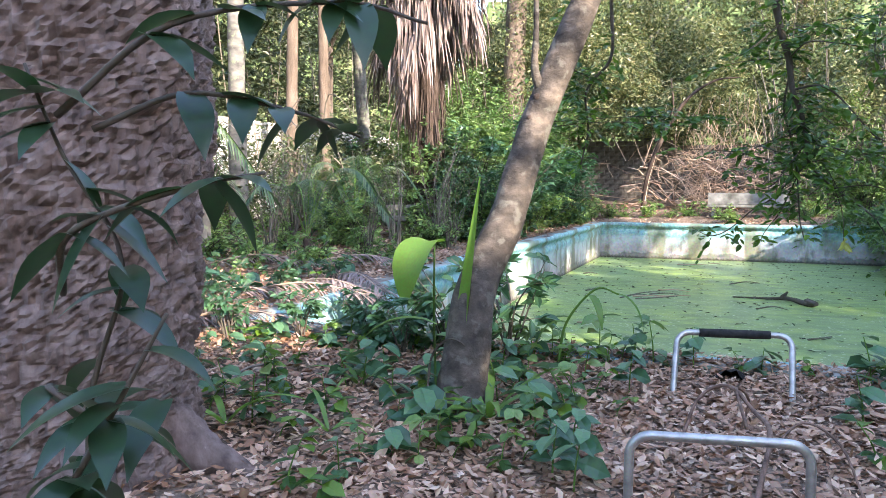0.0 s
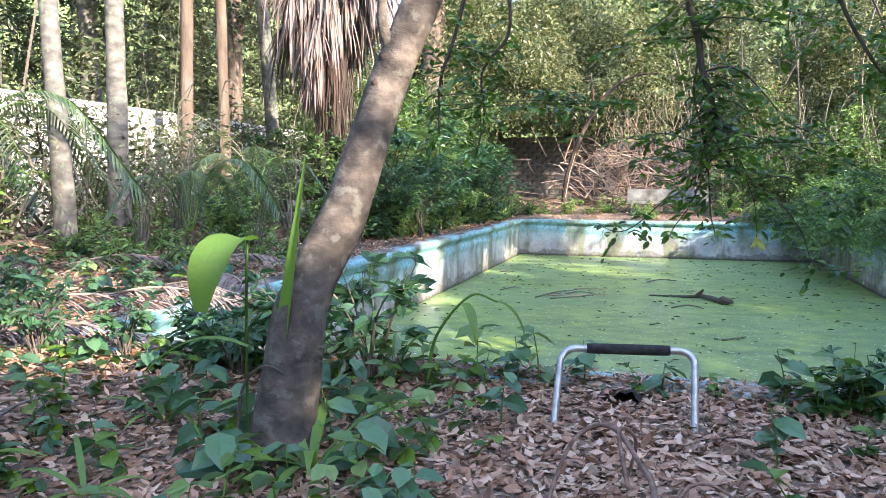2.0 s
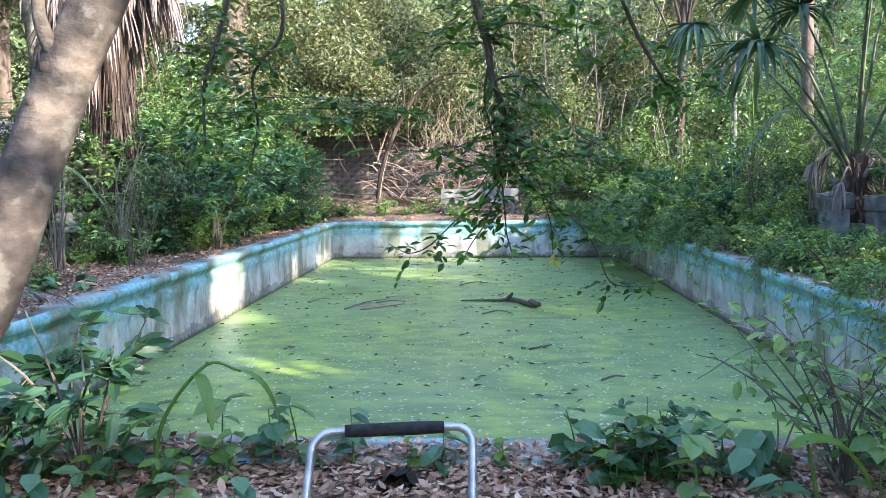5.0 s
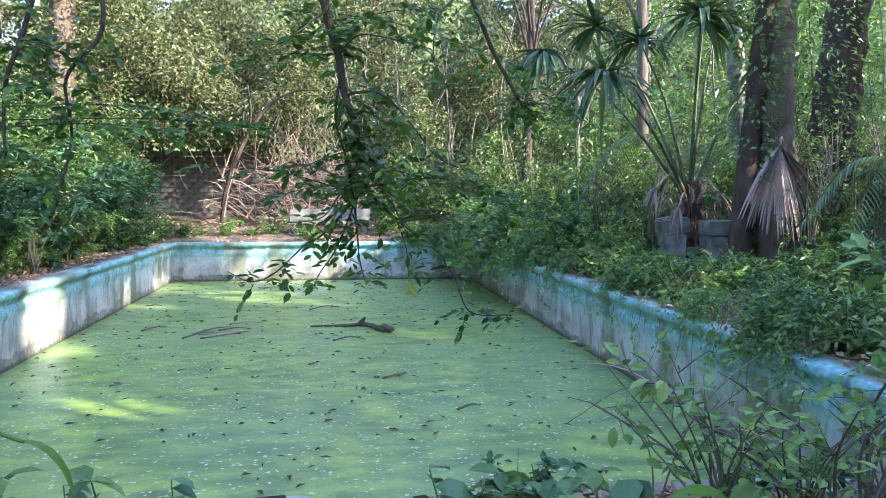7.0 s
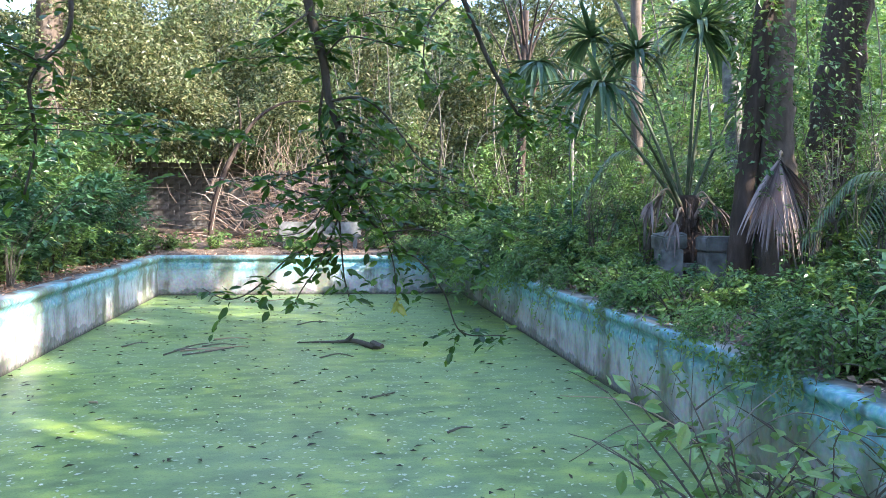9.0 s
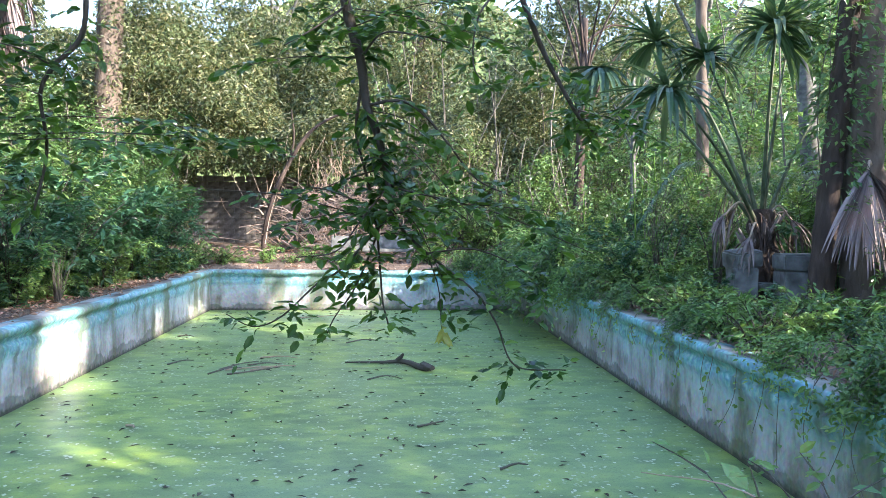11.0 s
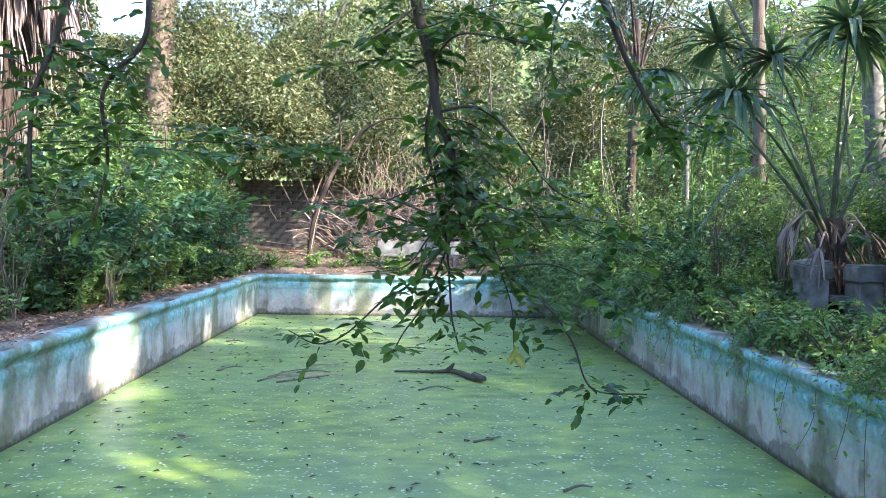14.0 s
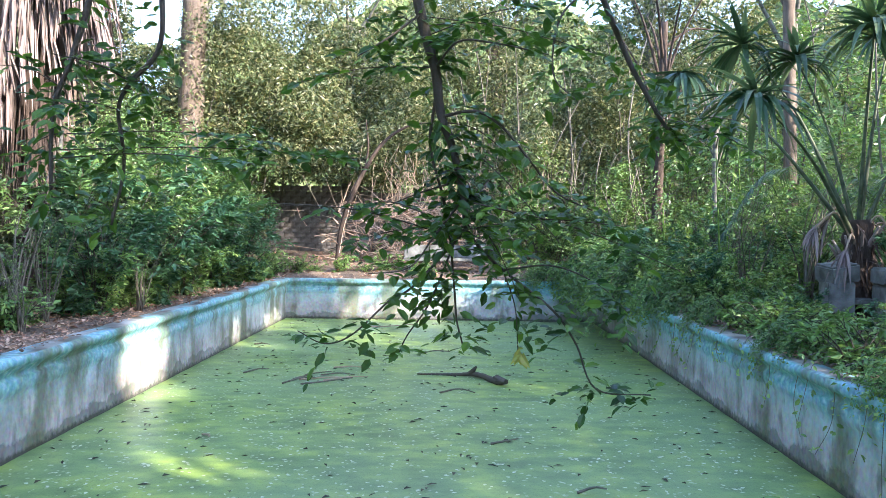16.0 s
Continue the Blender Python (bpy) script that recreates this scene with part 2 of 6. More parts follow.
def water_material():
    """A skin of duckweed over still water, thin in places."""
    m, nt, bs = nodes_of("duckweed")
    big = tex(nt, "ShaderNodeTexNoise", 0.35, 5)
    mid = tex(nt, "ShaderNodeTexNoise", 2.2, 6, stretch=(1, 1.6, 1))
    fine = tex(nt, "ShaderNodeTexVoronoi", 55)
    col = ramp(nt, mid.outputs["Fac"], [(0.34, (0.08, 0.135, 0.03)), (0.5, (0.155, 0.235, 0.05)), (0.66, (0.27, 0.35, 0.055))])
    col = blend(nt, ramp(nt, big.outputs["Fac"], [(0.35, (0, 0, 0)), (0.65, (0.6, 0.6, 0.6))]), col, (0.165, 0.25, 0.11))
    col = blend(nt, 0.55, col, ramp(nt, fine.outputs["Color"], [(0.15, (0.15, 0.15, 0.15)), (0.85, (0.8, 0.8, 0.8))]), "OVERLAY")
    nt.links.new(col, bs.inputs["Base Color"])
    bs.inputs["Roughness"].default_value = 0.36
    bs.inputs["Specular IOR Level"].default_value = 1.0
    bump(nt, bs, fine.outputs["Distance"], 0.25, 0.004)
    return m


def wall_material(name, tones, streak_tone):
    m, nt, bs = nodes_of(name)
    a = tex(nt, "ShaderNodeTexNoise", 0.8, 8, stretch=(1, 1, 0.35))
    b = tex(nt, "ShaderNodeTexNoise", 6, 6)
    col = ramp(nt, b.outputs["Fac"], [(0.3, tones[0]), (0.7, tones[1])])
    # darker upright streaks mixed over the base tones
    col = blend(nt, ramp(nt, a.outputs["Fac"], [(0.48, (0, 0, 0)), (0.7, (0.8, 0.8, 0.8))]), col, streak_tone)
    nt.links.new(col, bs.inputs["Base Color"])
    bs.inputs["Roughness"].default_value = 0.9
    bump(nt, bs, b.outputs["Fac"], 0.4, 0.02)
    return m


GROUND, POOL, WATER = ground_material(), pool_material(), water_material()
WHITE_WALL = wall_material("whitewash", ((0.6, 0.56, 0.52), (0.78, 0.75, 0.7)), (0.3, 0.27, 0.23))
BLOCK = plain_material("block", [(0.08, 0.07, 0.06), (0.17, 0.15, 0.13), (0.27, 0.25, 0.22)], 5, 0.95, strength=0.7)


# ---- helpers ----
def np_mesh(name, V, F, smooth=False):
    V, F = np.asarray(V, np.float32).reshape(-1, 3), np.asarray(F, np.int32).reshape(-1, 3)
    me = bpy.data.meshes.new(name)
    me.vertices.add(len(V))
    me.vertices.foreach_set("co", V.ravel())
    me.loops.add(F.size)
    me.loops.foreach_set("vertex_index", F.ravel())
    me.polygons.add(len(F))
    me.polygons.foreach_set("loop_start", np.arange(0, F.size, 3, dtype=np.int32))
    me.polygons.foreach_set("use_smooth", np.full(len(F), smooth))
    me.update(calc_edges=True)
    return me


def join(pieces):
    V, F, n = [], [], 0
    for v, f in pieces:
        V.append(v)
        F.append(f + n)
        n += len(v)
    return np.concatenate(V), np.concatenate(F)


def thing(name, at, label, category, group="", kind="", turn=0.0):
    ob = new(name)
    ob.matrix_basis = pose(*at, 0, 0, turn)
    return tagged(ob, label, category, group, kind)


def part(name, mesh, material, parent=None, label="", smooth=False):
    """Links a mesh, (verts, faces) or bmesh as one object under its thing, in the thing's own space."""
    if isinstance(mesh, tuple):
        mesh = np_mesh(name, *mesh, smooth=smooth)
    elif isinstance(mesh, bmesh.types.BMesh):
        bm, mesh = mesh, bpy.data.meshes.new(name)
        if smooth:
            for f in bm.faces:
                f.smooth = True
        bm.to_mesh(mesh)
        bm.free()
    mesh.materials.append(material)
    ob = new(name, mesh)
    ob.parent = parent
    return tagged(ob, label)


def unit(a):
    return a / np.maximum(np.linalg.norm(a, axis=-1, keepdims=True), 1e-9)


def tube(pts, radii, sides=6, wob=0.0, cap=True):
    """A round stem along points, with a radius for each (or first and last)."""
    P = np.asarray(pts, float)
    n = len(P)
    R = np.interp(np.linspace(0, 1, n), np.linspace(0, 1, len(radii)), radii)
    T = unit(np.gradient(P, axis=0))
    ref = np.where(np.abs(T[:, 2:3]) > 0.9, np.array([[1.0, 0, 0]]), np.array([[0, 0, 1.0]]))
    A = unit(np.cross(T, ref))
    for i in range(1, n):
        a = A[i - 1] - T[i] * np.dot(A[i - 1], T[i])
        A[i] = a / max(np.linalg.norm(a), 1e-9)
    B = np.cross(T, A)
    ang = np.linspace(0, 2 * np.pi, sides, endpoint=False)
    r = R[:, None] * (1 + wob * (RNG.random((n, sides)) - 0.5))
    V = P[:, None] + r[..., None] * (np.cos(ang)[None, :, None] * A[:, None] + np.sin(ang)[None, :, None] * B[:, None])
    i, j = np.meshgrid(np.arange(n - 1), np.arange(sides), indexing="ij")
    a, b, c, d = i * sides + j, i * sides + (j + 1) % sides, (i + 1) * sides + (j + 1) % sides, (i + 1) * sides + j
    F = np.concatenate([np.stack([a, b, c], -1).reshape(-1, 3), np.stack([a, c, d], -1).reshape(-1, 3)])
    V = V.reshape(-1, 3)
    if cap:
        k = len(V)
        V = np.concatenate([V, P[:1], P[-1:]])
        s = np.arange(sides)
        t = (s + 1) % sides
        F = np.concatenate([F, np.stack([t, s, np.full(sides, k)], -1), np.stack([(n - 1) * sides + s, (n - 1) * sides + t, np.full(sides, k + 1)], -1)])
    return V, F


def curve(ctrl, steps=6):
    """Points of a smooth line through the control points."""
    C = np.asarray(ctrl, float)
    C = np.concatenate([[2 * C[0] - C[1]], C, [2 * C[-1] - C[-2]]])
    out = []
    for i in range(1, len(C) - 2):
        for u in np.linspace(0, 1, steps, endpoint=False):
            a, b, c, d = C[i - 1:i + 3]
            out.append(0.5 * (2 * b + (c - a) * u + (2 * a - 5 * b + 4 * c - d) * u * u + (3 * b - a - 3 * c + d) * u ** 3))
    out.append(C[-2])
    return np.array(out)


def leaves(P, D, N, L, W, fold=0.25, droop=0.12, round_=False):
    """Leaf blades from base points P along D with faces towards N; L long, W wide."""
    P, n = np.asarray(P, float), len(P)
    D = unit(np.asarray(D, float))
    S = unit(np.cross(D, N))
    N = np.cross(S, D)
    L, W = np.broadcast_to(L, n)[:, None], np.broadcast_to(W, n)[:, None]

    def at(u, w, up):
        return P + D * L * u + S * W * 0.5 * w + N * (W * up - L * droop * u * u)

    if round_:
        V = np.stack([at(0, 0, 0), at(0.28, 0.85, fold * 0.8), at(0.66, 0.9, fold * 0.8), at(1, 0, 0),
                      at(0.66, -0.9, fold * 0.8), at(0.28, -0.85, fold * 0.8), at(0.28, 0, 0), at(0.66, 0, 0)], 1)
        T = np.array([[0, 6, 1], [1, 6, 7], [1, 7, 2], [2, 7, 3], [0, 5, 6], [5, 7, 6], [5, 4, 7], [4, 3, 7]])
    else:
        V = np.stack([at(0, 0, 0), at(0.45, 1, fold), at(1, 0, 0), at(0.45, -1, fold)], 1)
        T = np.array([[0, 2, 1], [0, 3, 2]])
    F = (np.arange(n)[:, None, None] * V.shape[1] + T[None]).reshape(-1, 3)
    return V.reshape(-1, 3), F


def ribbon(P, D, L, W, sag=0.6, segs=4, fold=0.25, taper=0.75):
    """Strap-shaped blades that arch over from P along D under their weight."""
    P, D = np.asarray(P, float), unit(np.asarray(D, float))
    n = len(P)
    L, W, sag = np.broadcast_to(L, n), np.broadcast_to(W, n), np.broadcast_to(sag, n)
    S = unit(np.cross(D, np.array([0, 0, 1.0])) + 1e-6)
    rows, here, way = [], P.copy(), D.copy()
    for i in range(segs + 1):
        u = i / segs
        w = (W * (0.55 + 1.2 * u * (1 - u) * 1.6) * (1 - taper * u ** 2.2))[:, None] * 0.5
        up = np.cross(S, way)
        rows.append(np.stack([here + S * w + up * w * fold, here, here - S * w + up * w * fold], 1))
        way = unit(way + np.array([0, 0, -1.0]) * (sag / segs)[:, None] * 1.6)
        here = here + way * (L / segs)[:, None]
    V = np.stack(rows, 1)
    T = []
    for i in range(segs):
        for j in range(2):
            a = i * 3 + j
            T += [[a, a + 1, a + 4], [a, a + 4, a + 3]]
    F = (np.arange(n)[:, None, None] * (3 * (segs + 1)) + np.array(T)[None]).reshape(-1, 3)
    return V.reshape(-1, 3), F


def rand_dirs(n, up=0.0, spread=1.0):
    d = RNG.normal(size=(n, 3)) * spread
    d[:, 2] += up
    return unit(d)


def box_bm(size, at=(0, 0, 0), bevel=0.01, bm=None, rough=0.0):
    bm = bm or bmesh.new()
    made = bmesh.ops.create_cube(bm, size=1, matrix=Matrix.Translation(at) @ Matrix.Diagonal((*size, 1)))
    if bevel:
        es = list({e for v in made["verts"] for e in v.link_edges})
        bmesh.ops.bevel(bm, geom=es, offset=bevel, segments=2, affect="EDGES")
    if rough:
        for v in bm.verts:
            v.co += Vector(noise.noise_vector(v.co * 7)) * rough
    return bm


# ---- ground ----
X0, X1, Y0, Y1, WZ = -4.27, 4.95, 0.0, 20.4, -1.2   # the pool's inner faces, and the water
OUT = 0.28                                          # how wide the coping lies on the ground
HOLE = (0.24, -0.52)


def ground_z(x, y):
    """Height of the forest floor."""
    x, y = np.asarray(x, float), np.asarray(y, float)
    far = 0.6 * np.clip((y - Y1 - 0.5) / 4, 0, 1)
    side = 0.35 * np.clip((-x - 5.2) / 5, 0, 1) * np.clip((y + 1) / 4, 0, 1) + 0.3 * np.clip((x - 5.8) / 4, 0, 1) * np.clip(y / 4, 0, 1)
    lump = 0.035 * np.sin(x * 1.7 + 0.6 * y) * np.cos(y * 1.3 - 0.4 * x) + 0.018 * np.sin(x * 5.1 + 2) * np.sin(y * 4.3 + 1)
    edge = np.clip(np.maximum.reduce([X0 - OUT - x, x - X1 - OUT, Y0 - OUT - y, y - Y1 - OUT]) / 0.8, 0, 1)
    burrow = -0.22 * np.exp(-(((x - HOLE[0]) / 0.13) ** 2 + ((y - HOLE[1]) / 0.09) ** 2) ** 2)
    return np.maximum(far, 0) + side + lump * edge - 0.012 + burrow


def build_ground():
    def lines(a0, a1, fine0, fine1, cuts):
        s = list(np.arange(fine0, fine1, 0.13)) + list(np.arange(cuts[2] - 0.3, cuts[2] + 0.3, 0.031)) + list(np.arange(fine1, fine1 + 16, 0.6)) + list(np.arange(fine0 - 16, fine0, 0.6))
        s += list(np.geomspace(18, a1, 12)) + list(-np.geomspace(24, -a0, 12))
        s = [v for v in s if all(abs(v - c) > 0.05 for c in cuts[:2])] + list(cuts[:2])
        return np.array(sorted(s))
    xs = lines(-160, 160, -6.5, 6.5, (X0 - OUT, X1 + OUT, HOLE[0]))
    ys = lines(-160, 160, -7.0, 3.0, (Y0 - OUT, Y1 + OUT, HOLE[1] - 0.1))
    gx, gy = np.meshgrid(xs, ys, indexing="ij")
    V = np.stack([gx, gy, ground_z(gx, gy)], -1).reshape(-1, 3)
    i, j = np.meshgrid(np.arange(len(xs) - 1), np.arange(len(ys) - 1), indexing="ij")
    cx, cy = (xs[i] + xs[i + 1]) / 2, (ys[j] + ys[j + 1]) / 2
    keep = ~((cx > X0 - OUT) & (cx < X1 + OUT) & (cy > Y0 - OUT) & (cy < Y1 + OUT))
    i, j = i[keep], j[keep]
    a, b, c, d = i * len(ys) + j, (i + 1) * len(ys) + j, (i + 1) * len(ys) + j + 1, i * len(ys) + j + 1
    F = np.concatenate([np.stack([a, b, c], -1), np.stack([a, c, d], -1)])
    ob = part("ground", (V, F), GROUND, smooth=True)
    tagged(ob, "brown forest floor covered with fallen leaves", "ground", kind="structure")


build_ground()

# ---- pool ----
PROFILE = [(0, -2.0), (0, -1.0), (0, -0.46), (-0.02, -0.42), (-0.035, -0.36), (-0.035, -0.27), (0.0, -0.23), (0.0, -0.2), (-0.05, -0.14),
           (-0.1, -0.11), (-0.115, -0.07), (-0.105, -0.02), (-0.08, 0.004), (0.06, 0.014), (OUT - 0.03, 0.012), (OUT, -0.02), (OUT, -0.4)]


def pool_side(p0, p1, q0, q1):
    """One side of the pool: its profile swept between two mitred corners (corner, and way outwards)."""
    n = 90
    u = np.linspace(0, 1, n)
    rows = []
    for d, z in PROFILE:
        a, b = np.array(p0) + d * np.array(q0), np.array(p1) + d * np.array(q1)
        line = a[None] * (1 - u[:, None]) + b[None] * u[:, None]
        w = np.zeros((n, 3))
        w[:, :2] = line
        chip = np.interp(np.arange(n), np.arange(0, n + 3, 3), RNG.normal(size=len(np.arange(0, n + 3, 3)))) * 0.008
        w[:, 2] = z + (chip if z > -0.3 else 0)
        w[1:-1, :2] += RNG.normal(size=(n - 2, 2)) * (0.004 if z > -0.5 else 0.0)
        rows.append(w)
    V = np.stack(rows, 1)
    k = len(PROFILE)
    i, j = np.meshgrid(np.arange(n - 1), np.arange(k - 1), indexing="ij")
    a, b, c, d = i * k + j, (i + 1) * k + j, (i + 1) * k + j + 1, i * k + j + 1
    return V.reshape(-1, 3), np.concatenate([np.stack([a, b, c], -1).reshape(-1, 3), np.stack([a, c, d], -1).reshape(-1, 3)])


pool = thing("pool", (0, 0, 0), "abandoned swimming pool with peeling pale blue paint", "pool", kind="structure")
CORN = [((X0, Y0), (-1, -1)), ((X0, Y1), (-1, 1)), ((X1, Y1), (1, 1)), ((X1, Y0), (1, -1))]
for nm, i in (("wall_west", 0), ("wall_north", 1), ("wall_east", 2), ("wall_south", 3)):
    (p0, q0), (p1, q1) = CORN[i], CORN[(i + 1) % 4]
    part(nm, pool_side(p0, p1, q0, q1), POOL, pool, "stained pool wall with a moulded blue lip", smooth=True)
gx, gy = np.meshgrid(np.linspace(X0 - 0.02, X1 + 0.02, 40), np.linspace(Y0 - 0.02, Y1 + 0.02, 80), indexing="ij")
i, j = np.meshgrid(np.arange(39), np.arange(79), indexing="ij")
a = (i * 80 + j).ravel()
F = np.concatenate([np.stack([a, a + 80, a + 81], -1), np.stack([a, a + 81, a + 1], -1)])
V = np.stack([gx, gy, WZ + 0.003 * np.sin(gx * 3 + gy * 5)], -1).reshape(-1, 3)
tagged(part("water", (V, F), WATER, smooth=True), "still pool water under a green skin of duckweed", "water", kind="structure")
# floating bits
n = 8500
P = np.stack([RNG.uniform(X0 + 0.1, X1 - 0.1, n), RNG.uniform(Y0 + 0.1, Y1 - 0.1, n), np.full(n, WZ + 0.007)], -1)
ob = part("floating_petal", leaves(P, rand_dirs(n, 0, 1) * [1, 1, 0.02], np.tile([0, 0, 1.0], (n, 1)), RNG.uniform(0.025, 0.08, n), RNG.uniform(0.02, 0.05, n), 0.05, 0.0),
          plain_material("petal", [(0.36, 0.44, 0.26), (0.58, 0.64, 0.48), (0.74, 0.77, 0.66)], 20, 0.7, island=True))
tagged(ob, "pale flecks scattered over the green water", "petals", kind="stuff")
n = 700
P = np.stack([RNG.uniform(X0 + 0.1, X1 - 0.1, n), Y1 - 0.1 - (Y1 - 0.3) * RNG.random(n) ** 1.3, np.full(n, WZ + 0.012)], -1)
ob = part("floating_leaf", leaves(P, rand_dirs(n, 0, 1) * [1, 1, 0.05], np.tile([0, 0, 1.0], (n, 1)), RNG.uniform(0.05, 0.16, n), RNG.uniform(0.02, 0.05, n), 0.4, 0.0),
          plain_material("wet_leaf", [(0.02, 0.018, 0.012), (0.06, 0.05, 0.03), (0.12, 0.1, 0.05)], 12, 0.6, island=True))
tagged(ob, "dark dead leaves floating on the pool", "leaves", kind="stuff")


def stick(name, ctrl, r0, r1, mat, label, category="stick", group="", sides=7):
    base = np.array(ctrl[0], float)
    t = thing(name, tuple(base), label, category, group)
    part("stem", tube(curve(np.array(ctrl) - base, 5), (r0, r1), sides, 0.25), mat, t, smooth=True)
    return t


log = stick("floating_log", [(0.15, 11.9, WZ + 0.01), (0.9, 11.85, WZ + 0.02), (1.25, 11.7, WZ + 0.06), (1.62, 11.1, WZ + 0.04)], 0.018, 0.06, DARK_TWIG, "dark waterlogged log floating among duckweed", "log")
part("branch_stub", tube([(1.0, -0.15, 0.06), (1.06, -0.2, 0.14), (1.1, -0.22, 0.2)], (0.05, 0.02), 6, 0.3), DARK_TWIG, log)
part("broken_end", tube([(1.44, -0.7, 0.05), (1.6, -0.95, 0.07)], (0.085, 0.05), 7, 0.4), DARK_TWIG, log)
for k, (x, y, a, L) in enumerate([(-1.5, 11.3, 10, 0.9), (-1.75, 11.5, 40, 0.8), (-1.3, 11.55, -20, 0.7), (-1.1, 11.2, 5, 0.8), (-1.9, 11.0, 25, 0.6), (-1.4, 10.95, 15, 0.9),
                                 (-1.15, 12.35, -12, 0.75), (-2.9, 11.9, 35, 0.5), (-3.6, 15.0, -40, 0.6), (-2.35, 7.4, -60, 0.4), (1.5, 7.35, -5, 0.35), (2.3, 5.6, -8, 0.3),
                                 (-0.9, 18.6, 4, 1.3), (0.4, 14.2, 2, 0.7), (0.9, 10.3, -4, 0.6)]):
    c, s = math.cos(radians(a)) * L / 2, math.sin(radians(a)) * L / 2
    z = WZ + 0.012
    stick("floating_stick", [(x - c, y - s, z), (x + 0.03, y + 0.05, z + 0.05 * RNG.random() + 0.02), (x + c, y + s, z + 0.09 * RNG.random())], 0.018, 0.008, GREY_TWIG if k % 3 else DRY_TWIG,
          "thin bare stick floating on the green pool", "stick", "sticks floating on the pool", 5)


# ---- walls at the back ----
def long_wall(name, p0, p1, h, thick, mat, label, cap=True):
    d = Vector((p1[0] - p0[0], p1[1] - p0[1], 0))
    t = thing(name, (*p0, 0), label, "wall", kind="structure", turn=math.degrees(math.atan2(d.y, d.x)))
    part("wall_face", box_bm((d.length, thick, h + 0.4), (d.length / 2, 0, h / 2 - 0.2), 0.015), mat, t)
    if cap:
        part("wall_cap", box_bm((d.length + 0.04, thick + 0.08, 0.09), (d.length / 2, 0, h + 0.045), 0.02), mat, t)
    for i in range(1, int(d.length / 3)):
        part("pier", box_bm((0.3, thick + 0.1, h), (3.0 * i, 0, h / 2 - 0.003), 0.02), mat, t)
    return t


long_wall("wall_garden", (-12.1, 2.0), (-12.1, 27.6), 2.95, 0.2, WHITE_WALL, "sunlit whitewashed garden wall with darker upright streaks")
wall_b = thing("wall_block", (-11.9, 27.6, 0.0), "old dark concrete block wall behind the pool", "wall", kind="structure")
part("wall_core", box_bm((24, 0.14, 2.9), (12, 0.1, 1.5), 0.01), BLOCK, wall_b)
brick_me = bpy.data.meshes.new("block")
bb = box_bm((0.39, 0.08, 0.19), (0, 0, 0), 0.012)
bb.to_mesh(brick_me)
bb.free()
brick_me.materials.append(BLOCK)


# ---- plants ----
def shrub_parts(h, r, stems, n, size, mat, twig, droop=0.1, round_=False, low=0.15, aspect=0.42):
    """Stems from one foot and leaves gathered in sprays round their upper reaches."""
    woods, P, D = [], [], []
    per = max(4, n // stems)
    for s in range(stems):
        a, lean = RNG.uniform(0, 2 * np.pi), RNG.uniform(0.25, 1.0) ** 0.7 * r
        top = np.array([math.cos(a) * lean, math.sin(a) * lean, h * RNG.uniform(0.55, 1.0)])
        mid = top * [0.35, 0.35, 0.55] + RNG.normal(size=3) * 0.06 * r
        line = curve([RNG.normal(size=3) * [0.05, 0.05, 0] * r - [0, 0, 0.05], mid, top], 6)
        woods.append(tube(line, (0.008 + 0.004 * h, 0.003), 5, 0.2, cap=False))
        sprays = max(3, per // 26)
        for q in range(sprays):
            c = line[min(len(line) - 1, int(len(line) * (low + (1 - low) * RNG.random())))]
            out = unit(c * [1, 1, 0.35] + RNG.normal(size=3) * 0.5 * r)
            L = RNG.uniform(0.18, 0.42) * max(r, 0.3)
            tip = c + out * L + [0, 0, -0.06 * L]
            woods.append(tube([c, (c + tip) / 2 + [0, 0, 0.03 * L], tip], (0.006, 0.002), 3, cap=False))
            m = per // sprays
            u = RNG.random(m)
            p = c + (tip - c) * u[:, None] + RNG.normal(size=(m, 3)) * 0.11 * L
            P.append(p)
            D.append(unit((out * 0.7 + RNG.normal(size=(m, 3)) * 0.7) * [1, 1, 0.45] + [0, 0, -0.1]))
    P, D = np.concatenate(P), np.concatenate(D)
    P[:, 2] = np.maximum(P[:, 2], 0.03)
    N = unit(RNG.normal(size=P.shape) * 0.45 + [0, -0.15, 1.0])
    L = size * RNG.uniform(0.6, 1.25, len(P))
    return join(woods), leaves(P, D, N, L, L * aspect, 0.2, droop, round_)


def shrub(name, label, h, r, stems, n, size, mat, twig=GREY_TWIG, group="", at=(0, 0, 0), category="shrub", **kw):
    w, l = shrub_parts(h, r, stems, n, size, mat, twig, **kw)
    t = thing(name, at, label, category, group)
    tagged(part("branchwork", w, twig, t), kind="stuff")
    tagged(part("foliage", l, mat, t), kind="stuff")
    return t


def spread(protos, spots, scale=(0.8, 1.25), sink=0.02):
    """The first plants go to the first spots; copies of them to the rest."""
    for k, (x, y, *s) in enumerate(spots):
        f = s[0] if s else RNG.uniform(*scale)
        m = pose(x, y, float(ground_z(x, y)) - sink, 0, 0, RNG.uniform(0, 360))
        p = protos[k % len(protos)]
        if k < len(protos):
            p.matrix_basis = m
            p.scale = (f, f, f)
        else:
            o = copy_thing(p, m)
            o.scale = (f, f, f)


def scatter(n, x0, x1, y0, y1, gap=0.0, bar=None):
    out = []
    while len(out) < n:
        x, y = RNG.uniform(x0, x1), RNG.uniform(y0, y1)
        if X0 - OUT - 0.05 < x < X1 + OUT + 0.05 and Y0 - OUT < y < Y1 + OUT + 0.1:
            continue
        if bar and bar(x, y):
            continue
        if all((x - a) ** 2 + (y - b) ** 2 > gap * gap for a, b in out):
            out.append((x, y))
    return out


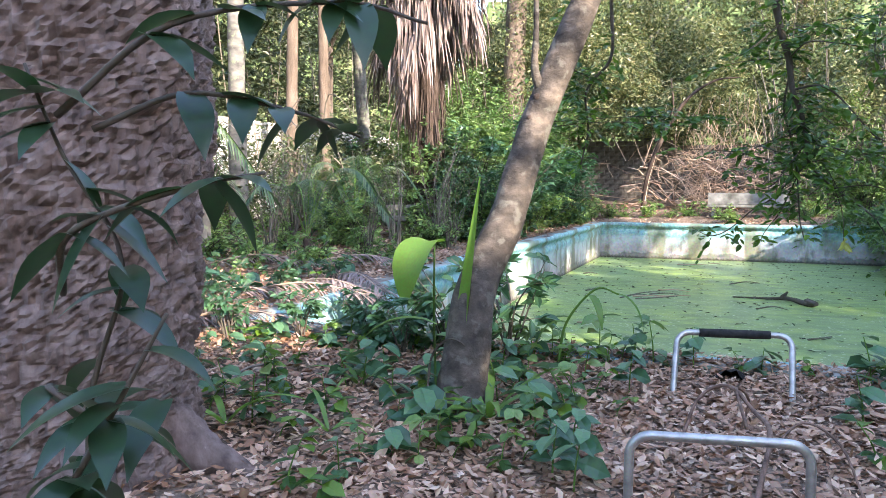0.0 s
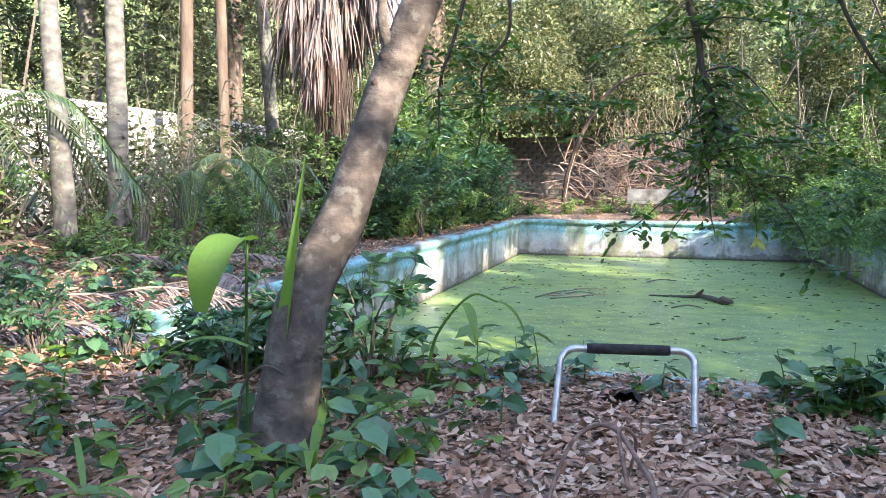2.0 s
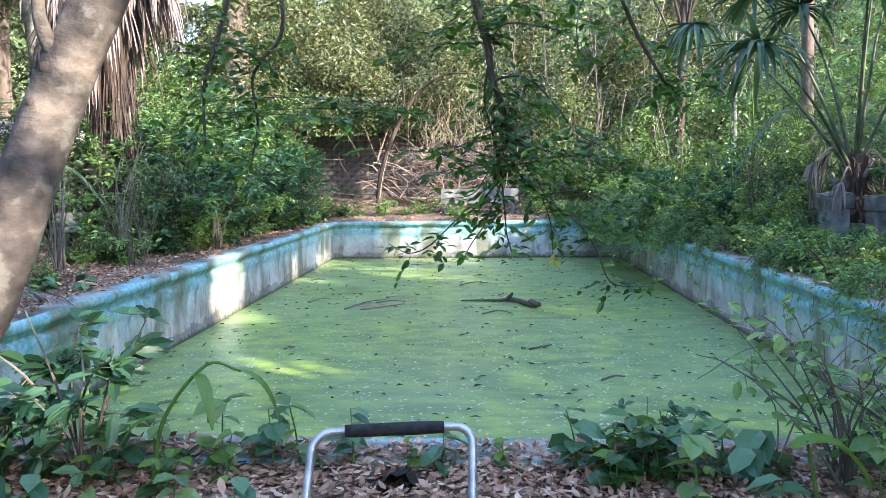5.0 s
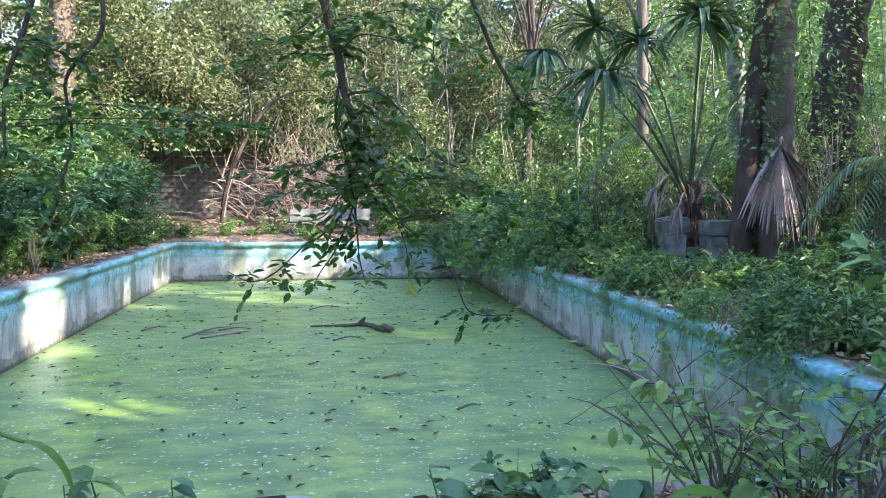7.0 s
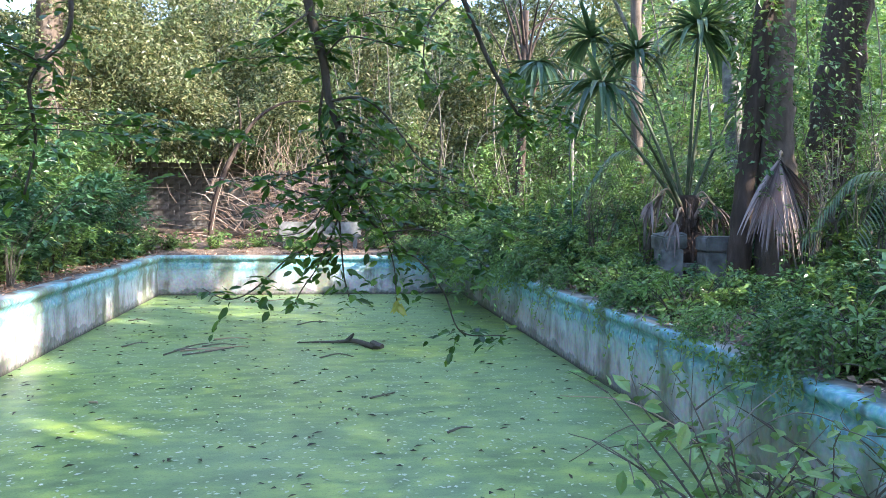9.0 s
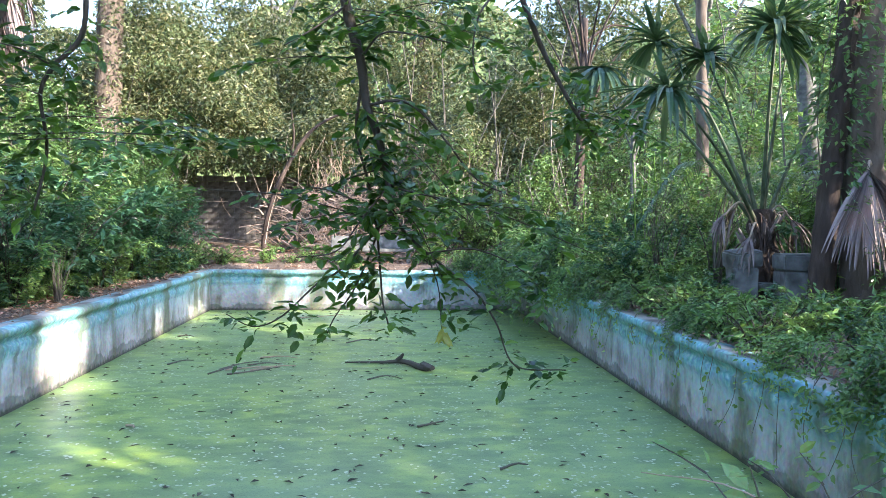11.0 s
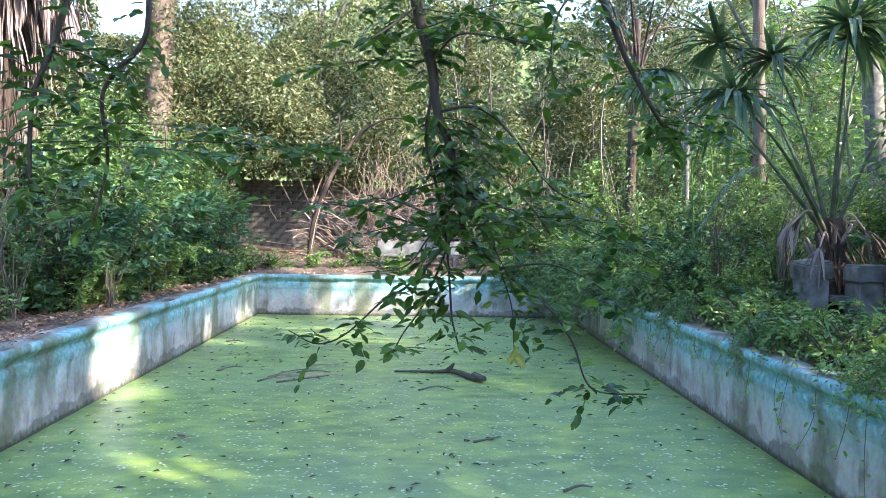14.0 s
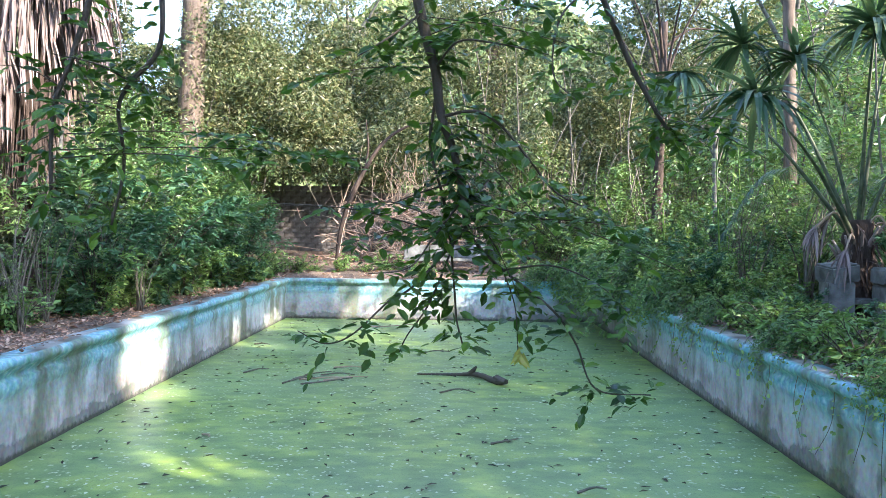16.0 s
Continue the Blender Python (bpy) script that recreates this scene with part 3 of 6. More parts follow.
# ---- the leaning tree and the boughs that hang over the pool ----
def wobble(pts, amp, seed):
    pts = np.array(pts, float)
    for k in range(len(pts)):
        pts[k] += np.array(noise.noise_vector(Vector(pts[k]) * 1.7 + Vector((seed, 0, 0)))) * amp
    return pts


def gnarled(pts, radii, sides, bumps, seed):
    """A trunk whose skin swells and dips."""
    V, F = tube(pts, radii, sides)
    c = np.repeat(np.asarray(pts, float), sides, 0)
    body = V[:len(c)]
    k = np.array([noise.noise(Vector(v) * 4 + Vector((seed, 0, 0))) + 0.4 * noise.noise(Vector(v) * 13 + Vector((0, seed, 0))) for v in body])
    V[:len(c)] = c + (body - c) * (1 + bumps * k)[:, None]
    return V, F


lean = thing("leaning_tree", (-1.24, -1.84, 0.0), "leaning smooth-barked tree with boughs hanging over the pool", "tree")
O = np.array([-1.24, -1.84, 0.0])
TRUNK = curve(np.array([(-1.24, -1.84, -0.15), (-1.235, -1.8, 0.2), (-1.2, -1.65, 0.7), (-1.09, -1.46, 1.07), (-1.03, -1.32, 1.4), (-0.95, -1.2, 1.73), (-0.81, -1.08, 2.16),
                        (-0.6, -0.9, 2.8), (-0.4, -0.6, 3.7), (-0.2, -0.1, 4.6)]) - O, 6)
part("trunk", gnarled(TRUNK, (0.172, 0.148, 0.126, 0.114, 0.107, 0.104, 0.1, 0.085, 0.075, 0.06), 20, 0.10, 3), BARK_LEAN, lean, smooth=True)
part("cut_shoot", tube(curve(np.array([(-0.93, -1.2, 1.9), (-0.965, -1.24, 2.05), (-0.955, -1.24, 2.3), (-0.97, -1.22, 2.9)]) - O, 5), (0.035, 0.022, 0.012), 8, 0.15), BARK_LEAN, lean, smooth=True)
for z, r in ((1.86, 0.03), (1.74, 0.022), (1.2, 0.02), (0.86, 0.035)):
    k = np.argmin(np.abs(TRUNK[:, 2] - z))
    c = TRUNK[k] + np.array([-0.03, -0.095, 0])
    part("knot", tube([c + [0, 0.03, 0], c + [0, -0.005, 0], c + [0, -0.018, 0.002]], (r * 1.5, r, r * 0.4), 9, 0.2), BARK_BROWN, lean, smooth=True)
part("vine", tube(curve(np.array([(-1.42, -1.93, 0.0), (-1.4, -1.9, 0.3), (-1.26, -1.92, 0.42), (-1.14, -1.86, 0.3), (-1.12, -1.84, 0.12), (-1.1, -1.9, 0.0)]) - O, 6), (0.008, 0.006), 5), DARK_TWIG, lean)
BOUGH = [  # limbs: radii, then points
    (0.055, 0.02, [(-0.2, -0.1, 4.6), (0.1, 1.2, 5.0), (0.3, 2.4, 4.5), (0.47, 2.95, 3.6), (0.59, 3.0, 2.99), (0.69, 3.0, 2.65), (0.75, 3.0, 2.34), (0.83, 3.0, 2.12), (0.9, 3.0, 1.81), (0.94, 3.0, 1.55)]),
    (0.03, 0.012, [(-0.2, -0.1, 4.6), (-0.8, 1.4, 4.9), (-1.4, 2.6, 4.0), (-1.62, 2.9, 3.22), (-1.76, 2.9, 2.7), (-1.88, 2.9, 2.4), (-1.92, 2.9, 2.1), (-1.9, 2.9, 1.75)]),
    (0.025, 0.009, [(-0.6, 1.0, 4.8), (-1.0, 2.2, 4.3), (-1.17, 2.85, 3.4), (-1.15, 2.9, 2.79), (-1.35, 2.9, 2.52), (-1.45, 2.9, 2.33), (-1.41, 2.9, 1.96), (-1.48, 2.9, 1.55)]),
    (0.03, 0.01, [(0.1, 1.2, 5.0), (1.2, 2.6, 4.3), (1.78, 3.2, 3.4), (2.08, 3.3, 2.81), (2.25, 3.3, 2.49), (2.37, 3.3, 2.29), (2.5, 3.3, 2.18)]),
]
TWIG = [
    (0.013, 0.005, [(0.94, 3.0, 1.55), (1.07, 3.02, 1.39), (1.27, 3.0, 1.2), (1.54, 2.95, 1.01), (1.7, 3.0, 0.78), (1.86, 3.05, 0.44), (2.25, 3.1, 0.37)]),
    (0.013, 0.005, [(0.75, 3.0, 2.34), (0.98, 2.9, 2.36), (1.15, 2.85, 2.24), (1.33, 2.8, 2.01), (1.49, 2.8, 1.78), (1.72, 2.75, 1.68)]),
    (0.012, 0.006, [(0.71, 3.0, 2.45), (0.67, 3.05, 2.15), (0.76, 3.08, 1.81), (0.82, 3.05, 1.52), (0.84, 3.05, 1.16), (0.85, 3.05, 0.93), (0.91, 3.05, 0.74)]),
    (0.011, 0.004, [(0.94, 3.0, 1.55), (0.76, 2.95, 1.39), (0.53, 2.9, 1.15), (0.38, 2.95, 1.04), (0.15, 3.0, 0.8), (-0.04, 3.0, 0.74), (-0.23, 3.0, 0.83)]),
    (0.009, 0.004, [(0.84, 3.0, 1.45), (0.72, 3.05, 1.2), (0.61, 3.0, 1.0), (0.5, 2.95, 0.82), (0.44, 3.0, 0.66)]),
    (0.006, 0.003, [(1.2, 3.0, 1.26), (1.29, 3.02, 1.0), (1.31, 3.05, 0.72)]),
    (0.010, 0.004, [(0.69, 3.0, 2.65), (0.85, 2.7, 2.75), (1.1, 2.5, 2.72), (1.4, 2.4, 2.62)]),
    (0.010, 0.004, [(0.59, 3.0, 3.0), (0.4, 2.8, 2.8), (0.2, 2.7, 2.65)]),
    (0.010, 0.004, [(0.9, 3.0, 1.8), (1.1, 3.2, 1.75), (1.35, 3.3, 1.6), (1.5, 3.3, 1.5)]),
    (0.010, 0.004, [(1.8, 3.2, 3.3), (1.55, 3.0, 3.0), (1.5, 2.9, 2.6), (1.62, 2.8, 2.4)]),
    (0.008, 0.004, [(0.88, 3.0, 1.9), (0.6, 3.1, 1.8), (0.4, 3.1, 1.7)]),
    (0.008, 0.004, [(0.9, 3.0, 1.75), (0.7, 2.8, 1.5), (0.55, 2.7, 1.3), (0.3, 2.7, 1.25)]),
    (0.008, 0.003, [(-1.35, 2.9, 2.52), (-1.55, 2.8, 2.62), (-1.8, 2.7, 2.66)]),
    (0.008, 0.003, [(1.2, 3.0, 1.26), (1.55, 3.1, 1.3), (1.9, 3.2, 1.15), (2.1, 3.2, 0.95)]),
]
P, D, N = [], [], []


def clothe(line, dens, spread_=0.5, lo=0.0, size=1.0):
    n = max(2, int(dens * np.linalg.norm(np.diff(line, axis=0), axis=1).sum()))
    k = RNG.uniform(lo, 1, n) * (len(line) - 1.001)
    i = k.astype(int)
    T = unit(line[i + 1] - line[i])
    p = line[i] + (line[i + 1] - line[i]) * (k - i)[:, None]
    for q, t in zip(p, T):
        # a short side shoot with leaves set along it
        side = unit(RNG.normal(size=3) * [1, 0.8, 0.35] + t * 0.25 + [0, 0, -0.05])
        m = RNG.integers(3, 7)
        for s in range(m):
            base = q + side * (0.03 + 0.045 * s) + [0, 0, -0.003 * s * s]
            P.append(base)
            D.append(unit(side * 0.6 + np.array([0.8 * (1 if s % 2 else -1) * -side[1], 0.8 * (1 if s % 2 else -1) * side[0], RNG.normal() * 0.18 - 0.05])))
            N.append(unit(RNG.normal(size=3) * 0.45 + [0, -0.25, 1]))


for r0, r1, pts in BOUGH:
    line = curve(wobble(np.array(pts), 0.03, 2) - O, 6)
    part("bough", tube(line, (r0, r1), 8, 0.15), DARK_TWIG, lean, smooth=True)
    clothe(line, 11 if r0 > 0.04 else 8, lo=0.35)
    for q in range(int((2.2 if r0 > 0.04 else 0.9) * np.linalg.norm(np.diff(line, axis=0), axis=1).sum())):
        k = RNG.integers(int(len(line) * 0.35), len(line) - 1)
        e = line[k] + RNG.normal(size=3) * [0.72, 0.45, 0.26] + [0, 0, -0.06]
        shoot = curve([line[k], (line[k] + e) / 2 + [0, 0, 0.05], e], 5)
        part("twig", tube(shoot, (0.005, 0.0025), 4), DARK_TWIG, lean)
        clothe(shoot, 10, lo=0.2)
for r0, r1, pts in TWIG:
    line = curve(wobble(np.array(pts), 0.045, 2) - O, 6)
    part("twig", tube(line, (r0, r1), 5, 0.1), DARK_TWIG, lean, smooth=True)
    clothe(line, 13, lo=0.08)
# a dense spray where the main bough ends, and a thin crown above
for k in range(9):
    a = np.array([0.94, 3.0, 1.6]) + RNG.normal(size=3) * [0.12, 0.15, 0.12]
    b = a + RNG.normal(size=3) * [0.6, 0.4, 0.26] + [0.12, 0, -0.05]
    line = curve(np.array([a, (a + b) / 2 + [0, 0, 0.06], b]) - O, 5)
    part("twig", tube(line, (0.006, 0.003), 4), DARK_TWIG, lean)
    clothe(line, 11)
for k in range(40):
    a = np.array([0.4, 2.0, 4.6]) + RNG.normal(size=3) * [1.3, 1.0, 0.3]
    b = a + RNG.normal(size=3) * [0.6, 0.6, 0.2] + [0, 0.2, -0.75 * RNG.random()]
    line = curve(np.array([a, (a + b) / 2 + [0, 0, 0.1], b]) - O, 5)
    part("twig", tube(line, (0.009, 0.003), 4), DARK_TWIG, lean)
    clothe(line, 14)
n = len(P)
L = RNG.uniform(0.07, 0.135, n)
tagged(part("foliage", leaves(np.array(P), np.array(D), np.array(N), L, L * 0.5, 0.18, 0.15, True), LEAF_DEEP, lean, "small glossy dark green leaves"), kind="stuff")
k = np.array([(1.31, 3.05, 0.72)] * 6) - O + RNG.normal(size=(6, 3)) * 0.015
part("yellow_leaf", leaves(k, RNG.normal(size=(6, 3)) * 0.4 + [0, 0, -1], RNG.normal(size=(6, 3)) + [0, -1, 0.2], 0.13, 0.055, 0.3, 0.2, True), LEAF_YELLOW, lean, "withered yellow leaf spray")

# ---- big rough trunk and the sapling beside the path ----
big = thing("big_tree", (-2.68, -3.28, 0), "massive tree with coarse flaking reddish-brown bark", "tree")
pts = [(0, 0, -0.3), (0, 0, 0.1), (0.0, 0, 0.5), (0.02, 0, 1.0), (0.05, 0.02, 1.6), (0.05, 0.02, 2.2), (0.0, 0, 3.2), (-0.1, -0.1, 5.0), (-0.2, -0.2, 9.0)]
line = curve(pts, 30)
NS = 150
V, F = tube(line, (0.6, 0.56, 0.54, 0.55, 0.6, 0.6, 0.55, 0.5, 0.4), NS)
m = len(line) * NS
c = np.repeat(line, NS, 0)


def plates(v):
    """Flaking bark: plates with deep seams between them."""
    d, _ = noise.voronoi(Vector((v[0] * 15, v[1] * 15, v[2] * 9)) + Vector(noise.noise_vector(Vector(v) * 6)) * 0.6)
    e, _ = noise.voronoi(Vector((v[0] * 34, v[1] * 34, v[2] * 26)))
    return 0.09 * noise.noise(Vector(v) * 2.2) + 0.2 * min(d[1] - d[0], 0.3) + 0.1 * min(e[1] - e[0], 0.35) + 0.03 * noise.noise(Vector(v) * 11)


kk = np.array([plates(v) if v[2] < 3.6 else 0.0 for v in V[:m]])
V[:m] = c + (V[:m] - c) * (0.95 + kk)[:, None]
part("trunk", (V, F), BARK_BIG, big)
for a0 in (0.3, 1.7, 3.2, 4.6, 5.6):
    o = np.array([math.cos(a0), math.sin(a0), 0])
    part("root", tube(curve([o * 0.42 + [0, 0, 0.2], o * 0.62 + [0, 0, 0.03], o * 0.85 + [0, 0, -0.08]], 5), (0.14, 0.1, 0.05), 10, 0.2), BARK_BIG, big, smooth=True)

sap = thing("broadleaf_sapling", (-0.72, -4.95, 0), "slender sapling with large dull green leaves", "sapling")
SO = np.array([-0.72, -4.95, 0])
SAPLING = [
    [(-0.72, -4.95, -0.05), (-0.72, -5.02, 0.5), (-0.66, -5.08, 0.95), (-0.6, -5.06, 1.19), (-0.69, -5.08, 1.36), (-0.75, -5.09, 1.5)],
    [(-0.68, -5.1, 1.15), (-0.55, -5.2, 1.25), (-0.41, -5.14, 1.31), (-0.31, -5.1, 1.33)],
    [(-0.66, -5.05, 1.4), (-0.55, -4.96, 1.46), (-0.39, -4.9, 1.43), (-0.29, -4.87, 1.39)],
    [(-0.66, -5.08, 0.9), (-0.46, -5.3, 0.95), (-0.38, -5.31, 1.05), (-0.32, -5.28, 1.17)],
    [(-0.7, -5.08, 1.42), (-0.51, -5.04, 1.55), (-0.28, -4.95, 1.58), (-0.16, -4.9, 1.55)],
    [(-0.66, -5.08, 0.98), (-0.53, -5.26, 1.06), (-0.45, -5.23, 1.01), (-0.39, -5.2, 1.05)],
]
P, D, N = [], [], []
for pts in SAPLING:
    line = curve(np.array(pts) - SO, 6)
    part("stem", tube(line, (0.006, 0.0025), 6), DARK_TWIG, sap, smooth=True)
    for q in range(6 + int(13 * np.linalg.norm(line[-1] - line[0]))):
        u = RNG.uniform(0.3, 1.0)
        k = min(int(u * (len(line) - 1)), len(line) - 2)
        d = unit(RNG.normal(size=3) * [1, 1, 0.35] + [0, 0, -0.15])
        L = RNG.uniform(0.09, 0.15)
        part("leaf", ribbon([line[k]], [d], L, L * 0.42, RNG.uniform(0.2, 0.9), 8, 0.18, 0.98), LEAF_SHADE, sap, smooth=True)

# ---- hand rails on the deck ----
def hoop(name, label, fl, fr, top, grip):
    """A bent tube on two legs; top: the height, and how far it leans forward."""
    fl, fr = np.array(fl, float), np.array(fr, float)
    t = thing(name, tuple(fl), label, "grab rail", "rails by the pool")
    across = unit(fr - fl)
    up = np.array([0, top[1], top[0]])
    w = np.linalg.norm(fr - fl)
    r = 0.085
    hgt = np.linalg.norm(up)
    u = up / hgt
    pts = [-u * 0.1, u * 0.02, u * (hgt - r)]
    for k in range(1, 9):
        an = k / 8 * math.pi / 2
        pts.append(u * (hgt - r + r * math.sin(an)) + across * (r - r * math.cos(an)))
    pts.append(u * hgt + across * (w / 2))
    for k in range(0, 8):
        an = k / 8 * math.pi / 2
        pts.append(u * (hgt - r + r * math.cos(an)) + across * (w - r + r * math.sin(an)))
    pts += [u * (hgt - r) + across * w, u * 0.02 + across * w, -u * 0.1 + across * w]
    part("bent_tube", tube(pts, (0.0195, 0.0195), 16), STEEL, t, "weathered grey metal tube", smooth=True)
    if grip:
        s = np.linspace(0.135, w - 0.13, 16)
        g = [u * hgt + across * q for q in s]
        part("grip", tube(g, (0.027, 0.029, 0.0285, 0.029, 0.027), 16, 0.03), FOAM, t, "black foam grip", smooth=True)
    return t


hoop("grab_rail", "bent steel grab rail with a black foam grip", (-0.09, -1.1, 0.0), (0.6, -0.99, 0.0), (0.35, 0.26), True)
hoop("grab_rail", "bare bent steel grab rail standing in leaf litter", (-0.12, -2.9, 0.0), (0.56, -2.78, 0.0), (0.3, 0.02), False)
for k in range(16):   # large pale leaves lying in front of the rail
    x, y = RNG.uniform(0.1, 1.15), RNG.uniform(-1.75, -1.1)
    big_leaf = thing("fallen_leaf", (x, y, float(ground_z(x, y)) + 0.035), "large dry pale brown leaf on the litter", "leaf", "large leaves by the rail")
    L = RNG.uniform(0.1, 0.2)
    part("blade", ribbon([(0, 0, 0)], [(RNG.normal(), RNG.normal() * 0.6, 0.12)], L, L * 0.45, 0.25, 6, 0.3, 0.95), LITTER, big_leaf, smooth=True)
    part("stalk", tube([(0, 0, 0), (RNG.normal() * 0.02, RNG.normal() * 0.02, 0.008)], (0.003, 0.002), 4), DRY_TWIG, big_leaf)
# dark burrow below the rail
hb = thing("burrow", (HOLE[0], HOLE[1], -0.085), "dark animal burrow in the leaf litter", "hole", kind="structure")
# near-black wall colour stands in for the shade inside the burrow
part("burrow_wall", tube([(0, 0.14, -0.08), (0, 0.05, -0.01), (0, -0.03, 0.05), (0, -0.07, 0.06)], (0.05, 0.11, 0.1, 0.085), 16, 0.3, cap=False), plain_material("burrow_dark", [(0.006, 0.005, 0.004), (0.01, 0.008, 0.006), (0.02, 0.015, 0.012)], 9, 0.95), hb)
VINE = plain_material("vine", [(0.08, 0.045, 0.03), (0.2, 0.12, 0.085), (0.3, 0.19, 0.14)], 20, 0.85)
stick("fallen_vine", [(0.02, -2.2, 0.01), (0.1, -1.95, 0.22), (0.24, -1.95, 0.3), (0.36, -2.15, 0.24), (0.42, -2.5, 0.25), (0.37, -2.95, 0.16), (0.33, -3.2, 0.0)], 0.008, 0.012, VINE, "dry looping vine lying over the rail", "vine")
stick("fallen_vine", [(0.3, -1.8, 0.0), (0.34, -1.82, 0.2), (0.28, -2.0, 0.3), (0.33, -2.3, 0.2)], 0.007, 0.008, VINE, "dry looping vine on the leaf litter", "vine")
stick("fallen_vine", [(0.42, -2.6, 0.2), (0.55, -2.4, 0.28), (0.7, -2.4, 0.2), (0.78, -2.6, 0.02)], 0.006, 0.005, VINE, "dry looping vine on the leaf litter", "vine")

# ---- plants round the deck ----
def strap_plant(at, n, length, width, mat, label, sag=0.9, up=1.2, name="strap_leaf_plant"):
    t = thing(name, at, label, "plant")
    for k in range(n):
        d = unit(np.array([math.cos(k * 2.4), math.sin(k * 2.4), up * RNG.uniform(0.6, 1.3)]))
        L = length * RNG.uniform(0.6, 1.15)
        part("leaf", ribbon([d * [0.03, 0.03, 0]], [d], L, width * RNG.uniform(0.7, 1.2), sag * RNG.uniform(0.7, 1.2), 9), mat, t, smooth=True)
    return t


strap_plant((-1.02, -1.98, 0), 11, 0.62, 0.05, LEAF_STRAP, "strap-leaved plant growing at the foot of the leaning tree")
strap_plant((-2.05, -1.6, 0), 6, 0.55, 0.05, LEAF_STRAP, "young strap-leaved plant in leaf litter")
strap_plant((-2.35, -2.6, 0), 5, 0.5, 0.05, LEAF_BRIGHT, "young strap-leaved plant in leaf litter")
strap_plant((-1.75, -2.5, 0), 5, 0.4, 0.04, LEAF_STRAP, "young strap-leaved plant in leaf litter")
palm_kid = thing("palm_seedling", (-1.36, -1.92, 0), "palm seedling with one broad pleated pale green leaf", "plant")
part("stalk", tube(curve([(0, 0, -0.02), (-0.04, 0.06, 0.5), (-0.06, 0.12, 0.98)], 6), (0.008, 0.006), 6), LEAF_DEEP, palm_kid, smooth=True)
part("leaf", ribbon([(-0.06, 0.12, 0.97)], [(-0.25, -0.75, 0.5)], 0.46, 0.28, 2.2, 12, 0.2, 0.45), LEAF_BRIGHT, palm_kid, "broad arched pale green leaf", smooth=True)
part("leaf", ribbon([(0.09, 0.02, 0.0)], [(0.075, 0.15, 1.0)], 1.38, 0.105, 0.0, 12, 0.35, 0.8), LEAF_BRIGHT, palm_kid, "upright pale green blade", smooth=True)
part("leaf", ribbon([(0.0, 0, 0.5)], [(-0.7, -0.2, 0.45)], 0.55, 0.07, 1.0, 8, 0.3), LEAF_STRAP, palm_kid, smooth=True)
kid2 = thing("palm_seedling", (2.1, -0.75, 0), "palm seedling with one bent pale green leaf", "plant")
part("stalk", tube(curve([(0, 0, -0.02), (-0.03, 0, 0.15), (-0.06, 0.0, 0.3)], 5), (0.01, 0.007), 6), LEAF_STRAP, kid2, smooth=True)
part("leaf", ribbon([(-0.12, 0, 0.26)], [(0.7, -0.1, 0.75)], 0.42, 0.14, 1.7, 10, 0.3, 0.5), LEAF_BRIGHT, kid2, "bent pale green leaf", smooth=True)
hang = thing("broadleaf_shoot", (-0.95, -0.55, 0), "arching shoot with long drooping leaves", "plant")
part("stem", tube(curve([(0, 0, -0.02), (0.05, 0.05, 0.3), (0.25, 0.1, 0.55), (0.42, 0.1, 0.52)], 6), (0.012, 0.007), 6), LEAF_STRAP, hang, smooth=True)
for p_, d_ in (((0.42, 0.1, 0.52), (0.4, 0, 0.0)), ((0.2, 0.1, 0.5), (0.3, -0.4, 0.2)), ((0.05, 0.05, 0.3), (-0.5, -0.2, 0.3))):
    part("leaf", ribbon([p_], [d_], 0.34, 0.07, 1.6, 7), LEAF_STRAP, hang, smooth=True)


def seedling(h, n, size, mat, label, aspect=0.68):
    t = thing("seedling", (0, 0, 0), label, "plant", "seedlings in the leaf litter")
    stems, P, D = [], [], []
    for s in range(1):
        top = np.array([RNG.normal() * 0.06, RNG.normal() * 0.06, h * RNG.uniform(0.65, 1.1)])
        line = curve([(0, 0, -0.03), top * [0.3, 0.3, 0.5], top], 4)
        stems.append(tube(line, (0.005, 0.0025), 5, cap=False))
        for k in range(n):
            q = line[min(len(line) - 1, 2 + int(RNG.random() * (len(line) - 1)))]
            a = k * 2.4 + s
            P.append(q)
            D.append((math.cos(a), math.sin(a), RNG.uniform(-0.35, 0.35)))
    P, D = np.array(P), np.array(D)
    part("stem", join(stems), LEAF_STRAP, t)
    L = size * RNG.uniform(0.6, 1.2, len(P))
    part("foliage", leaves(P, D, RNG.normal(size=P.shape) * 0.3 + [0, 0, 1], L, L * aspect, 0.15, 0.25, True), mat, t)
    return t


path_bar = lambda x, y: (abs(x - 0.45) < 0.55 and y < -1.9) or (-0.2 < x < 0.75 and y < -0.45) or (x + 2.68) ** 2 + (y + 3.28) ** 2 < 0.7
protos = [seedling(0.24, 9, 0.13, LEAF_BLUE, "small seedling with broad blue-green leaves"), seedling(0.18, 8, 0.11, LEAF_DEEP, "small seedling with dark green leaves"),
          seedling(0.3, 10, 0.11, LEAF_SHRUB, "knee-high seedling with soft green leaves"), seedling(0.2, 7, 0.15, LEAF_BLUE, "small seedling with broad blue-green leaves"),
          seedling(0.28, 12, 0.1, LEAF_DEEP, "leafy seedling with dark green leaves")]
spots = scatter(44, -1.6, -0.35, -2.9, -0.9, 0.12, path_bar) + scatter(52, -4.2, -1.2, -3.4, 1.2, 0.2, path_bar) + scatter(44, -2.9, -0.35, -0.7, -0.29, 0.05) + scatter(5, -0.3, 1.0, -0.4, -0.29, 0.1)
